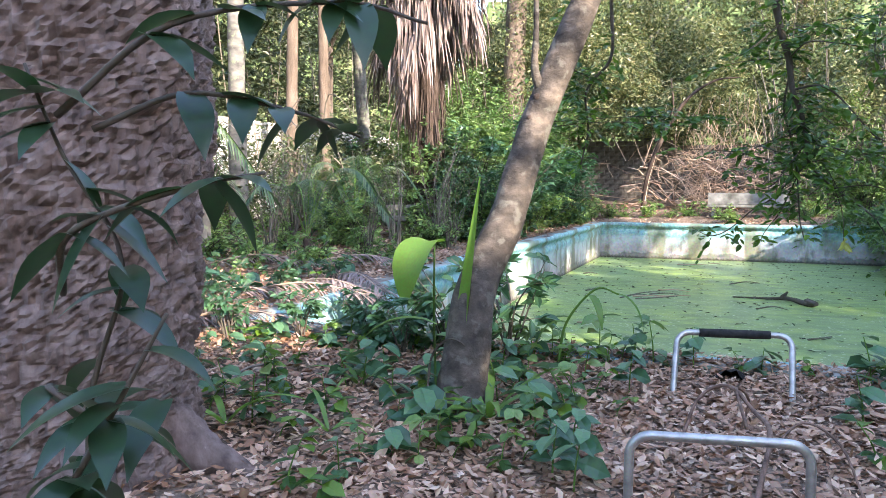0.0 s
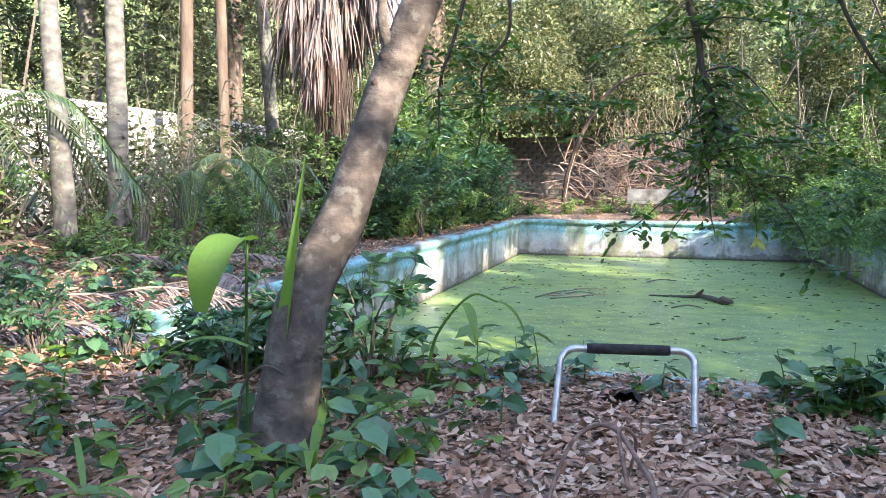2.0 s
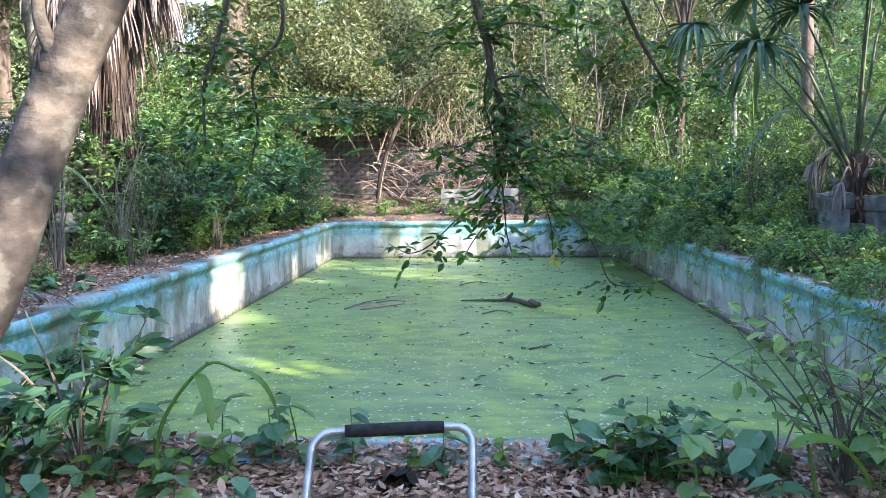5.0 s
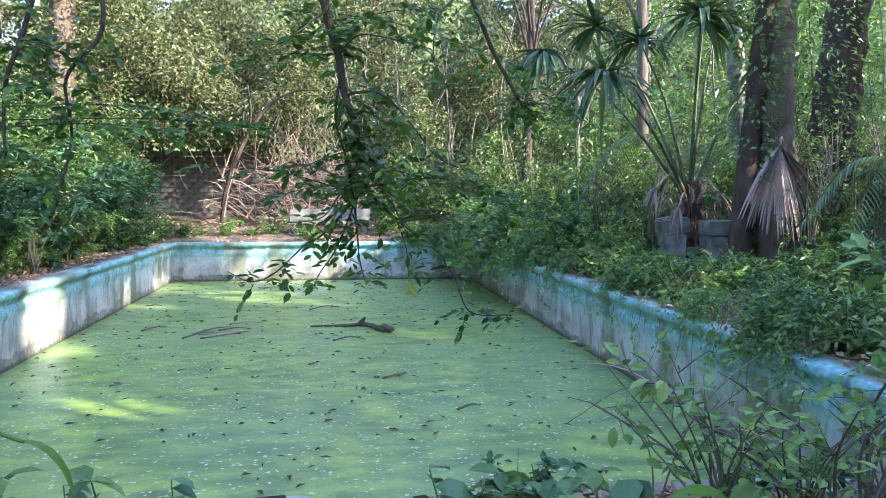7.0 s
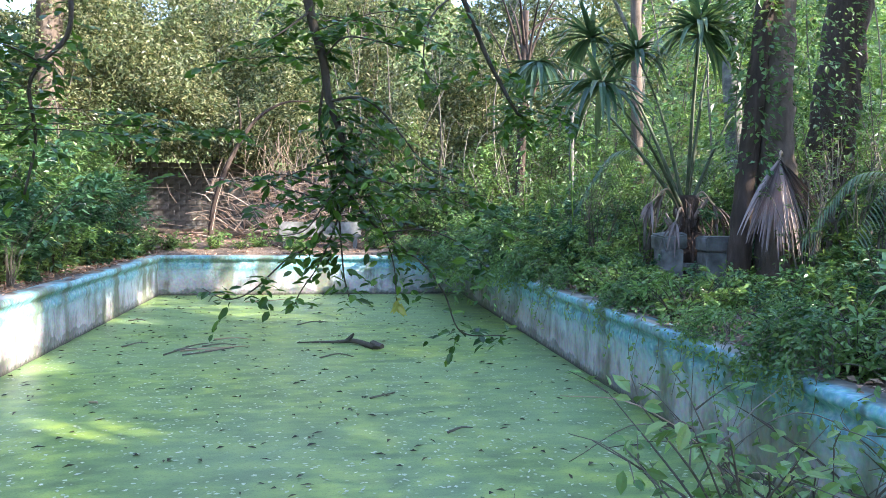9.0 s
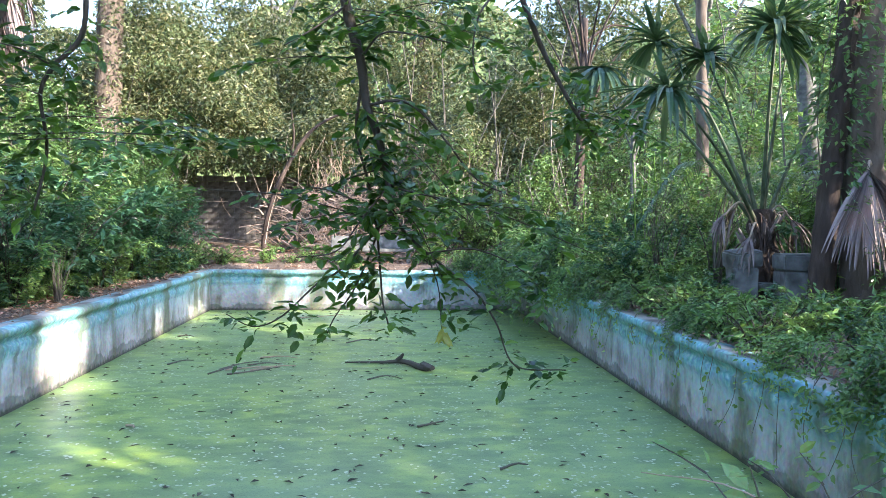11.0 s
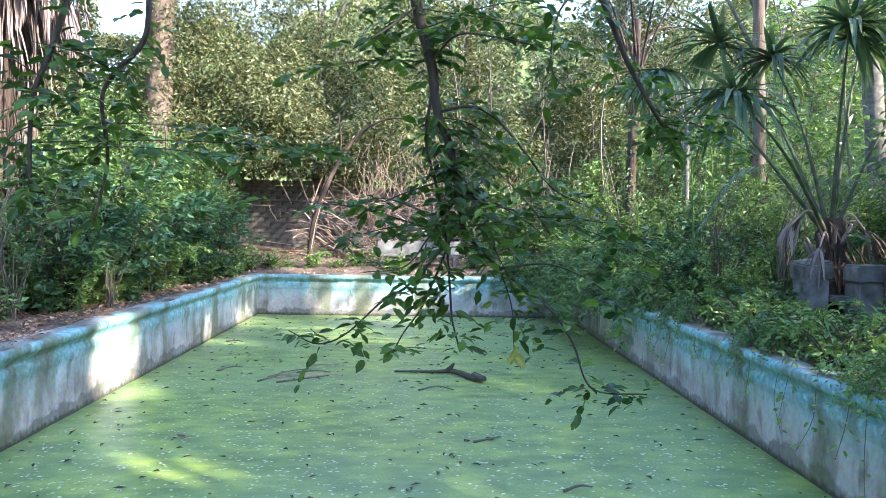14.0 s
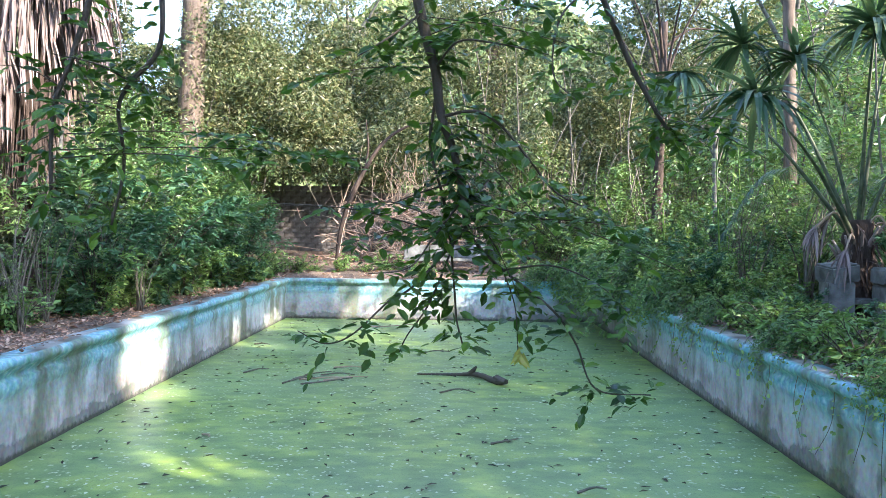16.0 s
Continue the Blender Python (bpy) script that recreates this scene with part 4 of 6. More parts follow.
spots += scatter(80, -8, -4.6, -2.5, 7, 0.2) + scatter(22, -4.6, -2.0, -3.6, -0.4, 0.2, path_bar)
spots += scatter(22, 1.05, 2.1, -0.6, -0.29, 0.04) + scatter(16, 0.9, 3.0, -3.2, -0.6, 0.3) + scatter(26, -8, -4, -2, 6, 0.3) + scatter(24, 2.3, 4.8, -1.2, -0.3, 0.1)
spread(protos, spots, (0.7, 1.3), 0.0)

# scraggly growth by the near corner of the pool
scrag = shrub("thin_shrub", "scraggly half-bare shrub with thin arching twigs", 1.15, 0.85, 14, 240, 0.105, LEAF_LIGHT, GREY_TWIG, "thin shrubs by the pool corner", category="shrub", round_=True, low=0.3, aspect=0.5)
spread([scrag], [(2.35, -0.5, 0.75), (2.75, -0.75, 0.85), (3.2, -0.35, 1.0), (3.95, -0.5, 1.1), (4.75, -0.55, 1.1), (5.5, 0.5, 1.0), (2.7, -0.45, 0.6), (5.6, 1.8, 0.9)])
for k in range(26):
    x, y = RNG.uniform(1.9, 5.6), RNG.uniform(-0.8, -0.3)
    a = RNG.uniform(0, 2 * np.pi)
    q = RNG.uniform(0.4, 0.9)
    stick("bare_twig", [(x, y, -0.03), (x + 0.2 * q * math.cos(a) + 0.1, y + 0.25 * q, 0.45 * q), (x + 0.6 * q * math.cos(a), y + 0.3 * q, 0.75 * q), (x + q * math.cos(a), y + 0.6 * q, RNG.uniform(0.25, 0.95) * q)], 0.005, 0.002, GREY_TWIG if k % 3 else DRY_TWIG,
          "bare grey twig arching at the pool corner", "twig", "bare twigs at the corner", 5)
for k in range(22):
    x, y = scatter(1, -4.5, 3.5, -3.8, 1.5, 0, path_bar)[0]
    a, q = RNG.uniform(0, 2 * np.pi), RNG.uniform(0.3, 1.0)
    z = float(ground_z(x, y)) + 0.015
    stick("fallen_stick", [(x, y, z), (x + 0.5 * q * math.cos(a), y + 0.5 * q * math.sin(a), z + 0.03), (x + q * math.cos(a + 0.2), y + q * math.sin(a + 0.2), z + 0.015)], 0.012, 0.006, GREY_TWIG if k % 2 else DRY_TWIG,
          "dead stick lying in the leaf litter", "stick", "sticks in the leaf litter", 5)
stick("fallen_branch", [(-1.75, -4.7, 0.05), (-1.3, -4.3, 0.28), (-0.85, -3.9, 0.3), (-0.5, -3.6, 0.12), (-0.35, -3.3, 0.0)], 0.016, 0.012, GREY_TWIG, "grey fallen branch propped over seedlings", "branch")

cornerbush = shrub("corner_shrub", "young shrub with large blue-green leaves at the pool corner", 0.85, 0.5, 9, 260, 0.14, LEAF_BLUE, GREY_TWIG, "young shrubs at the pool corner", round_=True, low=0.35, aspect=0.45)
spread([cornerbush], [(-1.35, -0.45, 1.0), (-1.8, -0.55, 0.85), (-2.5, -0.45, 0.6), (-2.1, -0.8, 0.6), (1.45, -0.42, 0.45), (-4.5, -0.4, 0.7), (-3.9, -0.55, 0.65), (-3.2, -0.5, 0.6), (-4.85, 0.5, 0.75), (-4.8, 1.6, 0.55), (-4.9, 3.0, 0.5), (-5.6, -0.4, 0.6)])
# dead palm fronds on the near left coping
def dead_frond(at, turn, length, label, lift=0.15):
    t = thing("dead_frond", at, label, "palm frond", "dead palm fronds")
    c, s = math.cos(radians(turn)), math.sin(radians(turn))
    spine = curve([(0, 0, 0.02), (c * length * 0.5, s * length * 0.5, lift), (c * length, s * length, 0.02)], 8)
    part("spine", tube(spine, (0.018, 0.006), 6), DRY_TWIG, t, smooth=True)
    P, D = [], []
    for k in range(2, len(spine)):
        for sd in (-1, 1):
            for q in range(3):
                P.append(spine[k])
                D.append((c * 0.9 - sd * s * 0.5 + RNG.normal() * 0.15, s * 0.9 + sd * c * 0.5 + RNG.normal() * 0.15, RNG.normal() * 0.12 + 0.05))
    tagged(part("frond_blade", ribbon(P, D, RNG.uniform(0.25, 0.5, len(P)), 0.025, 0.5, 4), DEAD_FROND, t), kind="stuff")
    return t


for x, y, a, L in ((-5.2, 0.2, -20, 1.5), (-4.7, -0.5, 25, 1.4), (-5.3, 2.6, -25, 1.9), (-5.1, 3.4, -40, 1.7), (-5.2, 1.4, 10, 1.6), (-6.0, 4.4, 5, 1.6), (-5.5, 0.5, 35, 1.5), (7.4, 6.6, 200, 1.4), (-7.0, 3.0, 30, 1.5)):
    dead_frond((x, y, float(ground_z(x, y)) + 0.02), a, L, "dry brown palm frond fallen on the ground")

# ---- palms ----
def skirt_palm():
    x, y = -7.35, 12.1
    t = thing("skirted_palm", (x, y, float(ground_z(x, y)) - 0.05), "tall palm shaggy with a skirt of dead grey fronds", "palm")
    line = curve([(0, 0, -0.1), (0.02, 0, 1.0), (0.05, 0.05, 2.5), (0.1, 0.05, 5.0), (0.1, 0.1, 7.9)], 8)
    part("trunk", gnarled(line, (0.36, 0.3, 0.27, 0.26, 0.26), 18, 0.25, 5), BARK_BROWN, t, smooth=True)
    n = 1500
    z = 3.35 + 4.2 * RNG.random(n) ** 0.85
    a = RNG.uniform(0, 2 * np.pi, n)
    z += 1.8 * np.clip(np.cos(a) + 0.3, 0, 1) * (1 - (z - 3.35) / 4.2)
    rad = 0.32 + 1.05 * RNG.random(n) ** 0.6 * np.clip((z - 2.9) / 1.4, 0.1, 1) * (0.85 + 0.3 * np.sin(a * 3 + z * 1.3) + 0.2 * np.sin(a * 7 + z * 4))
    o = np.stack([np.cos(a), np.sin(a), np.zeros(n)], -1)
    P = o * rad[:, None] + np.stack([np.full(n, 0.06), np.zeros(n), z], -1)
    D = o * RNG.uniform(0.0, 0.5, n)[:, None] + RNG.normal(size=(n, 3)) * 0.1 + [0, 0, -1.0]
    part("dead_skirt", ribbon(P, D, RNG.uniform(0.7, 1.5, n), RNG.uniform(0.04, 0.1, n), 0.5, 4, 0.35, 0.9), DEAD_FROND, t, "hanging dry grey-brown fronds")
    n = 260
    a, z = RNG.uniform(0, 2 * np.pi, n), RNG.uniform(2.0, 3.9, n)
    o = np.stack([np.cos(a), np.sin(a), np.zeros(n)], -1)
    P = o * RNG.uniform(0.3, 0.45, n)[:, None] + np.stack([np.full(n, 0.05), np.zeros(n), z], -1)
    part("old_fibre", ribbon(P, o * 0.12 + RNG.normal(size=(n, 3)) * 0.06 + [0, 0, -1.0], RNG.uniform(0.5, 1.2, n), RNG.uniform(0.02, 0.05, n), 0.3, 4, 0.35, 0.9), BARK_BROWN, t, "dark rotted fibres along the lower trunk")
    # whole folded dead fans, some standing out from the mass
    for k in range(16):
        a, z = k * 2.4, 4.2 + 0.2 * k + 1.6 * max(0.0, math.cos(k * 2.4))
        o = np.array([math.cos(a), math.sin(a), 0])
        hub = o * 1.15 + [0.06, 0, z]
        part("dead_stalk", tube([o * 0.2 + [0.06, 0, z + 0.25], o * 0.6 + [0.06, 0, z + 0.28], hub], (0.02, 0.012), 5), DRY_TWIG, t)
        m = 26
        D = o * 0.35 + RNG.normal(size=(m, 3)) * 0.22 + [0, 0, -1]
        part("dead_fan", ribbon(np.tile(hub, (m, 1)), D, RNG.uniform(0.9, 1.4, m), 0.08, 0.3, 4, 0.4, 0.85), DEAD_FROND, t)
    for k in range(12):
        a = k * 2.4 + 0.5
        o = np.array([math.cos(a), math.sin(a), 0.7])
        hub = np.array([0.1, 0.1, 7.8]) + unit(o) * 1.3
        part("stalk", tube([(0.1, 0.1, 7.7), hub], (0.02, 0.012), 5), LEAF_PALM, t)
        part("fan", fan_mesh(hub, unit(o), 26, 0.95), LEAF_PALM, t)


def fan_mesh(hub, way, n, length, spread_=2.3, sag=0.6, width=0.055):
    """The pleated blades of one fan leaf, opening round the way its stalk points."""
    way = unit(np.asarray(way, float))
    side = unit(np.cross(way, [0.13, 0.05, 1.0]))
    up = np.cross(side, way)
    a = np.linspace(-spread_, spread_, n) + RNG.normal(size=n) * 0.03
    D = np.cos(a)[:, None] * way + np.sin(a)[:, None] * side + up * (0.18 * np.cos(a * 0.7))[:, None] + RNG.normal(size=(n, 3)) * 0.08
    return ribbon(np.tile(np.asarray(hub, float), (n, 1)), D, length * RNG.uniform(0.8, 1.08, n), width, sag * RNG.uniform(0.2, 1.9, n), 5, 0.3, 0.92)


skirt_palm()
fx, fy = 7.6, 10.6
fp = thing("fan_palm", (fx, fy, float(ground_z(fx, fy)) - 0.03), "green fan palm with long stalks and dead lower leaves", "palm")
part("stump", gnarled(curve([(0, 0, -0.1), (0, 0, 0.5), (0.03, 0, 1.0), (0, 0, 1.7)], 8), (0.34, 0.28, 0.24, 0.2), 16, 0.4, 8), BARK_BROWN, fp, smooth=True)
FANS = [(-2.3, -1.4, 3.5, 0.3, 1.2), (-1.0, 0.2, 4.4, 0.3, 1.0), (-2.9, 0.3, 4.2, -0.5, 1.0), (0.3, 0.2, 4.8, 0.6, 1.0), (-0.3, -0.9, 4.7, 0.1, 0.95), (1.7, 0.5, 4.0, -0.4, 0.9), (-1.7, 0.8, 4.8, 0.4, 1.0), (1.0, 0.9, 5.2, 0.5, 1.0)]
for dx, dy, z, tilt, s in FANS:
    hub = np.array([dx, dy, z])
    line = curve([(0, 0, 1.3), np.array([dx * 0.5, dy * 0.5, 1.3 + (z - 1.3) * 0.62]), hub], 8)
    part("stalk", tube(line, (0.045, 0.024, 0.014), 7), STALK, fp, smooth=True)
    out = unit(np.array([dx * 0.3, -0.45, 0.12 + 0.7 * tilt]))
    part("fan", fan_mesh(hub, out, 40, 1.2 * s, 2.2, 0.85, 0.12), LEAF_PALM, fp)
for dx, dy, z in ((-0.85, -0.3, 1.55), (0.35, -0.4, 1.5), (-0.3, 0.4, 1.7), (0.8, 0.2, 1.4), (-0.5, -0.6, 1.2)):
    hub = np.array([dx, dy, z])
    part("dead_stalk", tube(curve([(0, 0, 1.1), np.array([dx * 0.5, dy * 0.5, z + 0.25]), hub], 5), (0.025, 0.015), 6), DRY_TWIG, fp, smooth=True)
    m = 13
    part("dead_fan", ribbon(np.tile(hub, (m, 1)), np.array([dx, dy, 0]) * 0.8 + RNG.normal(size=(m, 3)) * 0.35 + [0, 0, -0.6], RNG.uniform(0.35, 0.7, m), 0.06, 0.8, 4, 0.45, 0.85), DEAD_FROND, fp, "withered brown fan leaf")
for k in range(10):
    a = k * 0.63
    part("leaf_base", tube([(math.cos(a) * 0.15, math.sin(a) * 0.15, 0.5 + 0.08 * k), (math.cos(a) * 0.42, math.sin(a) * 0.42, 0.95 + 0.08 * k)], (0.05, 0.02), 6, 0.2), DEAD_FROND, fp)

m = 60
aa = RNG.uniform(0, 2 * np.pi, m)
oo = np.stack([np.cos(aa), np.sin(aa), np.zeros(m)], -1)
tagged(part("dead_skirt", ribbon(oo * 0.26 + np.stack([np.zeros(m), np.zeros(m), RNG.uniform(0.7, 1.7, m)], -1), oo * 0.7 + RNG.normal(size=(m, 3)) * 0.25 + [0, 0, -0.5], RNG.uniform(0.35, 0.9, m), 0.04, 0.6, 4, 0.35, 0.85), BARK_BROWN, fp, "ragged dead leaf bases"), kind="stuff")

sx, sy = 8.55, 9.0
stout = thing("stout_palm", (sx, sy, float(ground_z(sx, sy)) - 0.05), "stout palm trunk with one dead fan leaf hanging on it", "palm")
part("trunk", gnarled(curve([(0, 0, -0.1), (-0.05, 0, 1.2), (-0.1, 0.05, 2.4), (-0.05, 0.2, 4.0), (0.1, 0.3, 7.5)], 9), (0.4, 0.34, 0.32, 0.3, 0.27), 20, 0.22, 12), BARK_TAN, stout, smooth=True)
hub = np.array([-0.32, -0.42, 2.2])
part("dead_stalk", tube(curve([(-0.05, -0.1, 2.2), (-0.25, -0.35, 2.35), hub], 5), (0.03, 0.02), 6), DRY_TWIG, stout, smooth=True)
m = 40
aa = np.linspace(-0.9, 0.75, m)
part("dead_fan", ribbon(np.tile(hub, (m, 1)), np.stack([np.sin(aa), -0.35 - 0.1 * RNG.random(m), -np.cos(aa)], -1), RNG.uniform(1.2, 1.75, m), 0.085, 0.3, 6, 0.45, 0.8), DEAD_FROND, stout, "large folded dead brown fan leaf")
for k in range(8):
    a = k * 2.4 + 0.5
    o = np.array([math.cos(a), math.sin(a), 0.7])
    hub = np.array([0.1, 0.3, 7.4]) + unit(o) * 1.3
    part("stalk", tube([(0.1, 0.3, 7.3), hub], (0.02, 0.012), 5), LEAF_PALM, stout)
    part("fan", fan_mesh(hub, unit(o), 26, 0.95), LEAF_PALM, stout)


def pinnate_palm(at, n, length, label, lift=1.0, first=0.0):
    t = thing("feather_palm", (*at, float(ground_z(*at)) - 0.03), label, "palm")
    part("stump", tube([(0, 0, -0.05), (0, 0, 0.35)], (0.09, 0.06), 8, 0.2), BARK_BROWN, t)
    for k in range(n):
        a = first + k * 2.4
        L = length * RNG.uniform(0.8, 1.15)
        c, s = math.cos(a), math.sin(a)
        spine = curve([(0, 0, 0.25), (c * L * 0.25, s * L * 0.25, 0.25 + 0.62 * L * lift), (c * L * 0.6, s * L * 0.6, 0.2 + 0.75 * L * lift), (c * L * 0.95, s * L * 0.95, 0.1 + 0.35 * L * lift)], 9)
        P, D = [], []
        T = unit(np.gradient(spine, axis=0))
        for q in range(5, len(spine)):
            for sd in (-1, 1):
                for e in (0, 0.5):
                    p = spine[q] * (1 - e) + spine[q - 1] * e
                    P.append(p)
                    D.append(T[q] * 0.55 + sd * np.array([-s, c, 0]) * 0.8 + [0, 0, 0.1])
        f = part("frond", ribbon(P, D, 0.2 * L * RNG.uniform(0.8, 1.1, len(P)), 0.032, 0.5, 4, 0.2, 0.9), LEAF_PALM, t, "arching feather-shaped frond")
        part("spine", tube(spine, (0.014, 0.004), 5), LEAF_STRAP, f, smooth=True)
    return t


pinnate_palm((-6.9, 5.6), 5, 1.6, "feather palm with arching dark green fronds", 1.0, -0.9)
pinnate_palm((-8.6, 2.6), 8, 2.4, "feather palm with arching dark green fronds", 1.0, 0.4)
pinnate_palm((-7.9, 9.2), 7, 1.8, "feather palm with arching dark green fronds", 1.0, 2.0)
pinnate_palm((9.0, 13.5), 8, 2.6, "feather palm with arching green fronds", 1.2, 2.0)
pinnate_palm((10.0, 7.0), 7, 2.0, "feather palm with arching green fronds", 1.0, 1.0)

# ---- standing trunks ----

def tree(name, x, y, r, h, mat, label, lean_=(0, 0), crown=(2.0, 500), sides=14, bumps=0.12, leaf=LEAF_FAR, size=0.2):
    t = thing(name, (x, y, float(ground_z(x, y)) - 0.08), label, "tree")
    lx, ly = lean_
    pts = curve([(0, 0, -0.1), (lx * 0.2, ly * 0.2, h * 0.25), (lx * 0.55, ly * 0.55, h * 0.6), (lx, ly, h)], 8)
    part("trunk", gnarled(pts, (r * 1.25, r, r * 0.9, r * 0.6), sides, bumps, x), mat, t, smooth=True)
    if crown:
        R, n = crown
        limbs, P, D = [], [], []
        for k in range(9):
            a = k * 2.4
            s = pts[int(len(pts) * (0.62 + 0.035 * k))] if k < 9 else pts[-1]
            e = np.array([lx + math.cos(a) * R * RNG.uniform(0.5, 0.95), ly + math.sin(a) * R * RNG.uniform(0.5, 0.95), h + R * RNG.uniform(-0.25, 0.55)])
            part("limb", tube(curve([s, (s + e) / 2 + [0, 0, 0.15 * R], e], 5), (r * 0.35, r * 0.08), 6, 0.1), mat, t, smooth=True)
            m = n // 54
            for q in range(6):
                c = s + (e - s) * RNG.uniform(0.45, 1.05) + RNG.normal(size=3) * 0.16 * R
                P.append(c + RNG.normal(size=(m, 3)) * 0.14 * R * [1, 1, 0.6])
        P = np.concatenate(P)
        P = P[[open_sky(p + np.array([x, y, 0])) for p in P]]
        L = size * RNG.uniform(0.6, 1.3, len(P))
        part("crown", leaves(P, rand_dirs(len(P), -0.2), RNG.normal(size=P.shape) * 0.6 + [0, 0, 1], L, L * 0.5), leaf, t)
    return t


# holes cut through foliage along sun rays to set sun patches: target and radius
GAPS = [(-4.25, 10.1, -0.6, 0.95), (-2.2, 6.35, -1.2, 0.52), (-2.9, 6.9, -1.2, 0.3), (-3.6, 6.6, -1.2, 0.36), (-1.6, 5.8, -1.2, 0.28), (-3.3, 5.9, -1.2, 0.14), (-4.2, 7.0, -0.6, 0.4), (0.95, 5.9, -1.2, 0.3), (0.85, 4.3, -1.2, 0.3), (0.3, 17.6, -1.2, 1.0), (-4.9, 1.6, 0.1, 1.1),
        (-3.8, -0.1, 0.1, 0.7), (-1.0, -1.3, 1.5, 0.26), (-0.9, -1.17, 1.85, 0.22), (-1.2, -1.75, 0.3, 0.25), (-2.4, 24.5, 2.0, 2.2), (3.0, 25.5, 4.0, 1.8), (-5.5, 25, 6.0, 2.5), (-5.4, 8.3, 3.6, 0.9), (-12, 10.5, 2.2, 0.9), (-12, 13, 2.2, 1.3), (-12, 16.5, 2.0, 1.3),
        (7.5, 22, 3.0, 1.6), (-9.8, 10.7, 3.5, 0.9), (-2.3, 0.1, 0.1, 0.4), (4.9, 10.5, -0.1, 0.5), (1.5, 27, 8, 3.0), (-6, 14, 2.6, 1.1), (6.0, 14.5, 0.8, 1.3), (7.4, 17.5, 1.5, 1.4), (6.4, 5.6, 0.4, 0.8), (8.0, 12.2, 2.0, 1.3), (9.5, 20.5, 3.0, 2.0), (9.5, 15.5, 4.0, 1.8), (6.2, 11.0, 0.5, 0.7), (8.6, 7.4, 1.2, 0.9), (5.2, 23.5, 2.5, 1.6), (5.6, 10, 3.9, 0.9),
        (6, 25, 6, 3.2), (-2, 26, 5.5, 3.2), (9, 16, 5, 2.4), (9.5, 11, 4.5, 2.0), (12, 12, 5.5, 2.5), (6.0, 17, 1.0, 1.4), (6.2, 8.6, 0.3, 1.0), (-4.3, -0.3, 0.0, 0.6), (-5.6, 2.2, 0.0, 0.7), (7.4, 9.75, 1.0, 0.5), (9.6, 22, 7, 2.6), (2.5, 24.5, 1.8, 1.2)]
GP = np.array([g[:3] for g in GAPS])
GR = np.array([g[3] for g in GAPS])
SV = np.array(SUN_WAY)


def open_sky(p):
    d = p - GP
    off = d - (d @ SV)[:, None] * SV
    return not np.any((np.linalg.norm(off, axis=1) < GR) & (d @ SV > 1.6))


tree("grey_palm_trunk", -8.3, 4.5, 0.14, 11, BARK_GREY, "slender pale grey ringed trunk", (-0.9, 0.3), (3.6, 2600))
tree("grey_palm_trunk", -9.4, 7.0, 0.17, 12, BARK_GREY, "slender pale grey ringed trunk", (-0.2, 0.4), (3.6, 2600))
tree("woodland_tree", -10.6, 10.8, 0.15, 11, BARK_TAN, "thin reddish-brown tree trunk by the wall", (0.2, 0.2), (3.2, 1900))
tree("woodland_tree", -9.9, 11.4, 0.13, 11, BARK_TAN, "thin tan tree trunk by the wall", (-0.15, 0.1), (3.2, 1900))
tree("woodland_tree", -8.3, 14.6, 0.17, 11, BARK_GREY, "thin grey tree trunk behind the palms", (0.3, 0.2), (3.4, 2200))
tree("woodland_tree", -8.6, 24.0, 0.45, 15, BARK_TAN, "thick straight tree trunk above the hedge", (0.3, 0.5), (4.0, 2600))
tree("woodland_tree", 7.75, 9.0, 0.17, 9, BARK_BROWN, "brown tree trunk leaning over concrete blocks", (0.9, 0.2), bumps=0.2)
tree("woodland_tree", 10.8, 11.2, 0.45, 12, BARK_BROWN, "broad dark tree trunk in the undergrowth", (1.6, 0.4), (3.5, 1200), bumps=0.25)
tree("woodland_tree", 7.0, 21.2, 0.16, 8, BARK_BROWN, "thin dark trunk at the edge of the thicket", (0.2, 0.2))
tree("woodland_tree", 8.75, 21.0, 0.09, 6, BARK_GREY, "thin pale stem at the edge of the thicket", (0.0, 0.2))
for x, y, r in ((-15, 20, 0.3), (-14.5, 9, 0.25), (-11, 16, 0.2), (-16, 14, 0.3), (-13.5, 25, 0.3), (12.5, 17, 0.25), (14, 9, 0.35), (11.5, 22, 0.2), (16, 14, 0.3), (-4, 31, 0.3), (3, 32, 0.3), (9, 30, 0.3), (-11, 33, 0.35), (14, 28, 0.3)):
    tree("woodland_tree", x, y, r, 10 + 5 * RNG.random(), BARK_TAN if RNG.random() < 0.5 else BARK_GREY, "tall woodland tree among dense growth", (RNG.normal() * 0.6, RNG.normal() * 0.6), (3.6, 2400))
# unseen trees behind and beside the walker, added to block the sun
for x, y in ((12, -8), (16, -12), (17, -7), (13, -3.2), (18, -2), (22, -9), (15.5, 2), (20, 4), (23, -3), (17.5, 8), (12.5, -13), (26, 1), (21, -14)):
    tree("woodland_tree", x, y, 0.28, 8.0 + 2.5 * RNG.random(), BARK_TAN, "unseen tall tree added to shade the clearing", (RNG.normal() * 0.5, RNG.normal() * 0.5), (4.3, CANOPY if y < 5 else CANOPY // 2), size=0.36)
sapl = thing("bent_sapling", (-3.2, 23.4, 0.45), "bent bare sapling arching over the brush pile", "sapling")
part("stem", tube(curve([(0, 0, -0.1), (0.1, 0, 0.9), (0.4, 0, 2.0), (0.85, 0.05, 3.0), (1.5, 0.1, 4.0), (2.4, 0.1, 4.6), (3.3, 0.1, 4.7)], 7), (0.11, 0.09, 0.06, 0.02), 9, 0.1), BARK_BROWN, sapl, smooth=True)
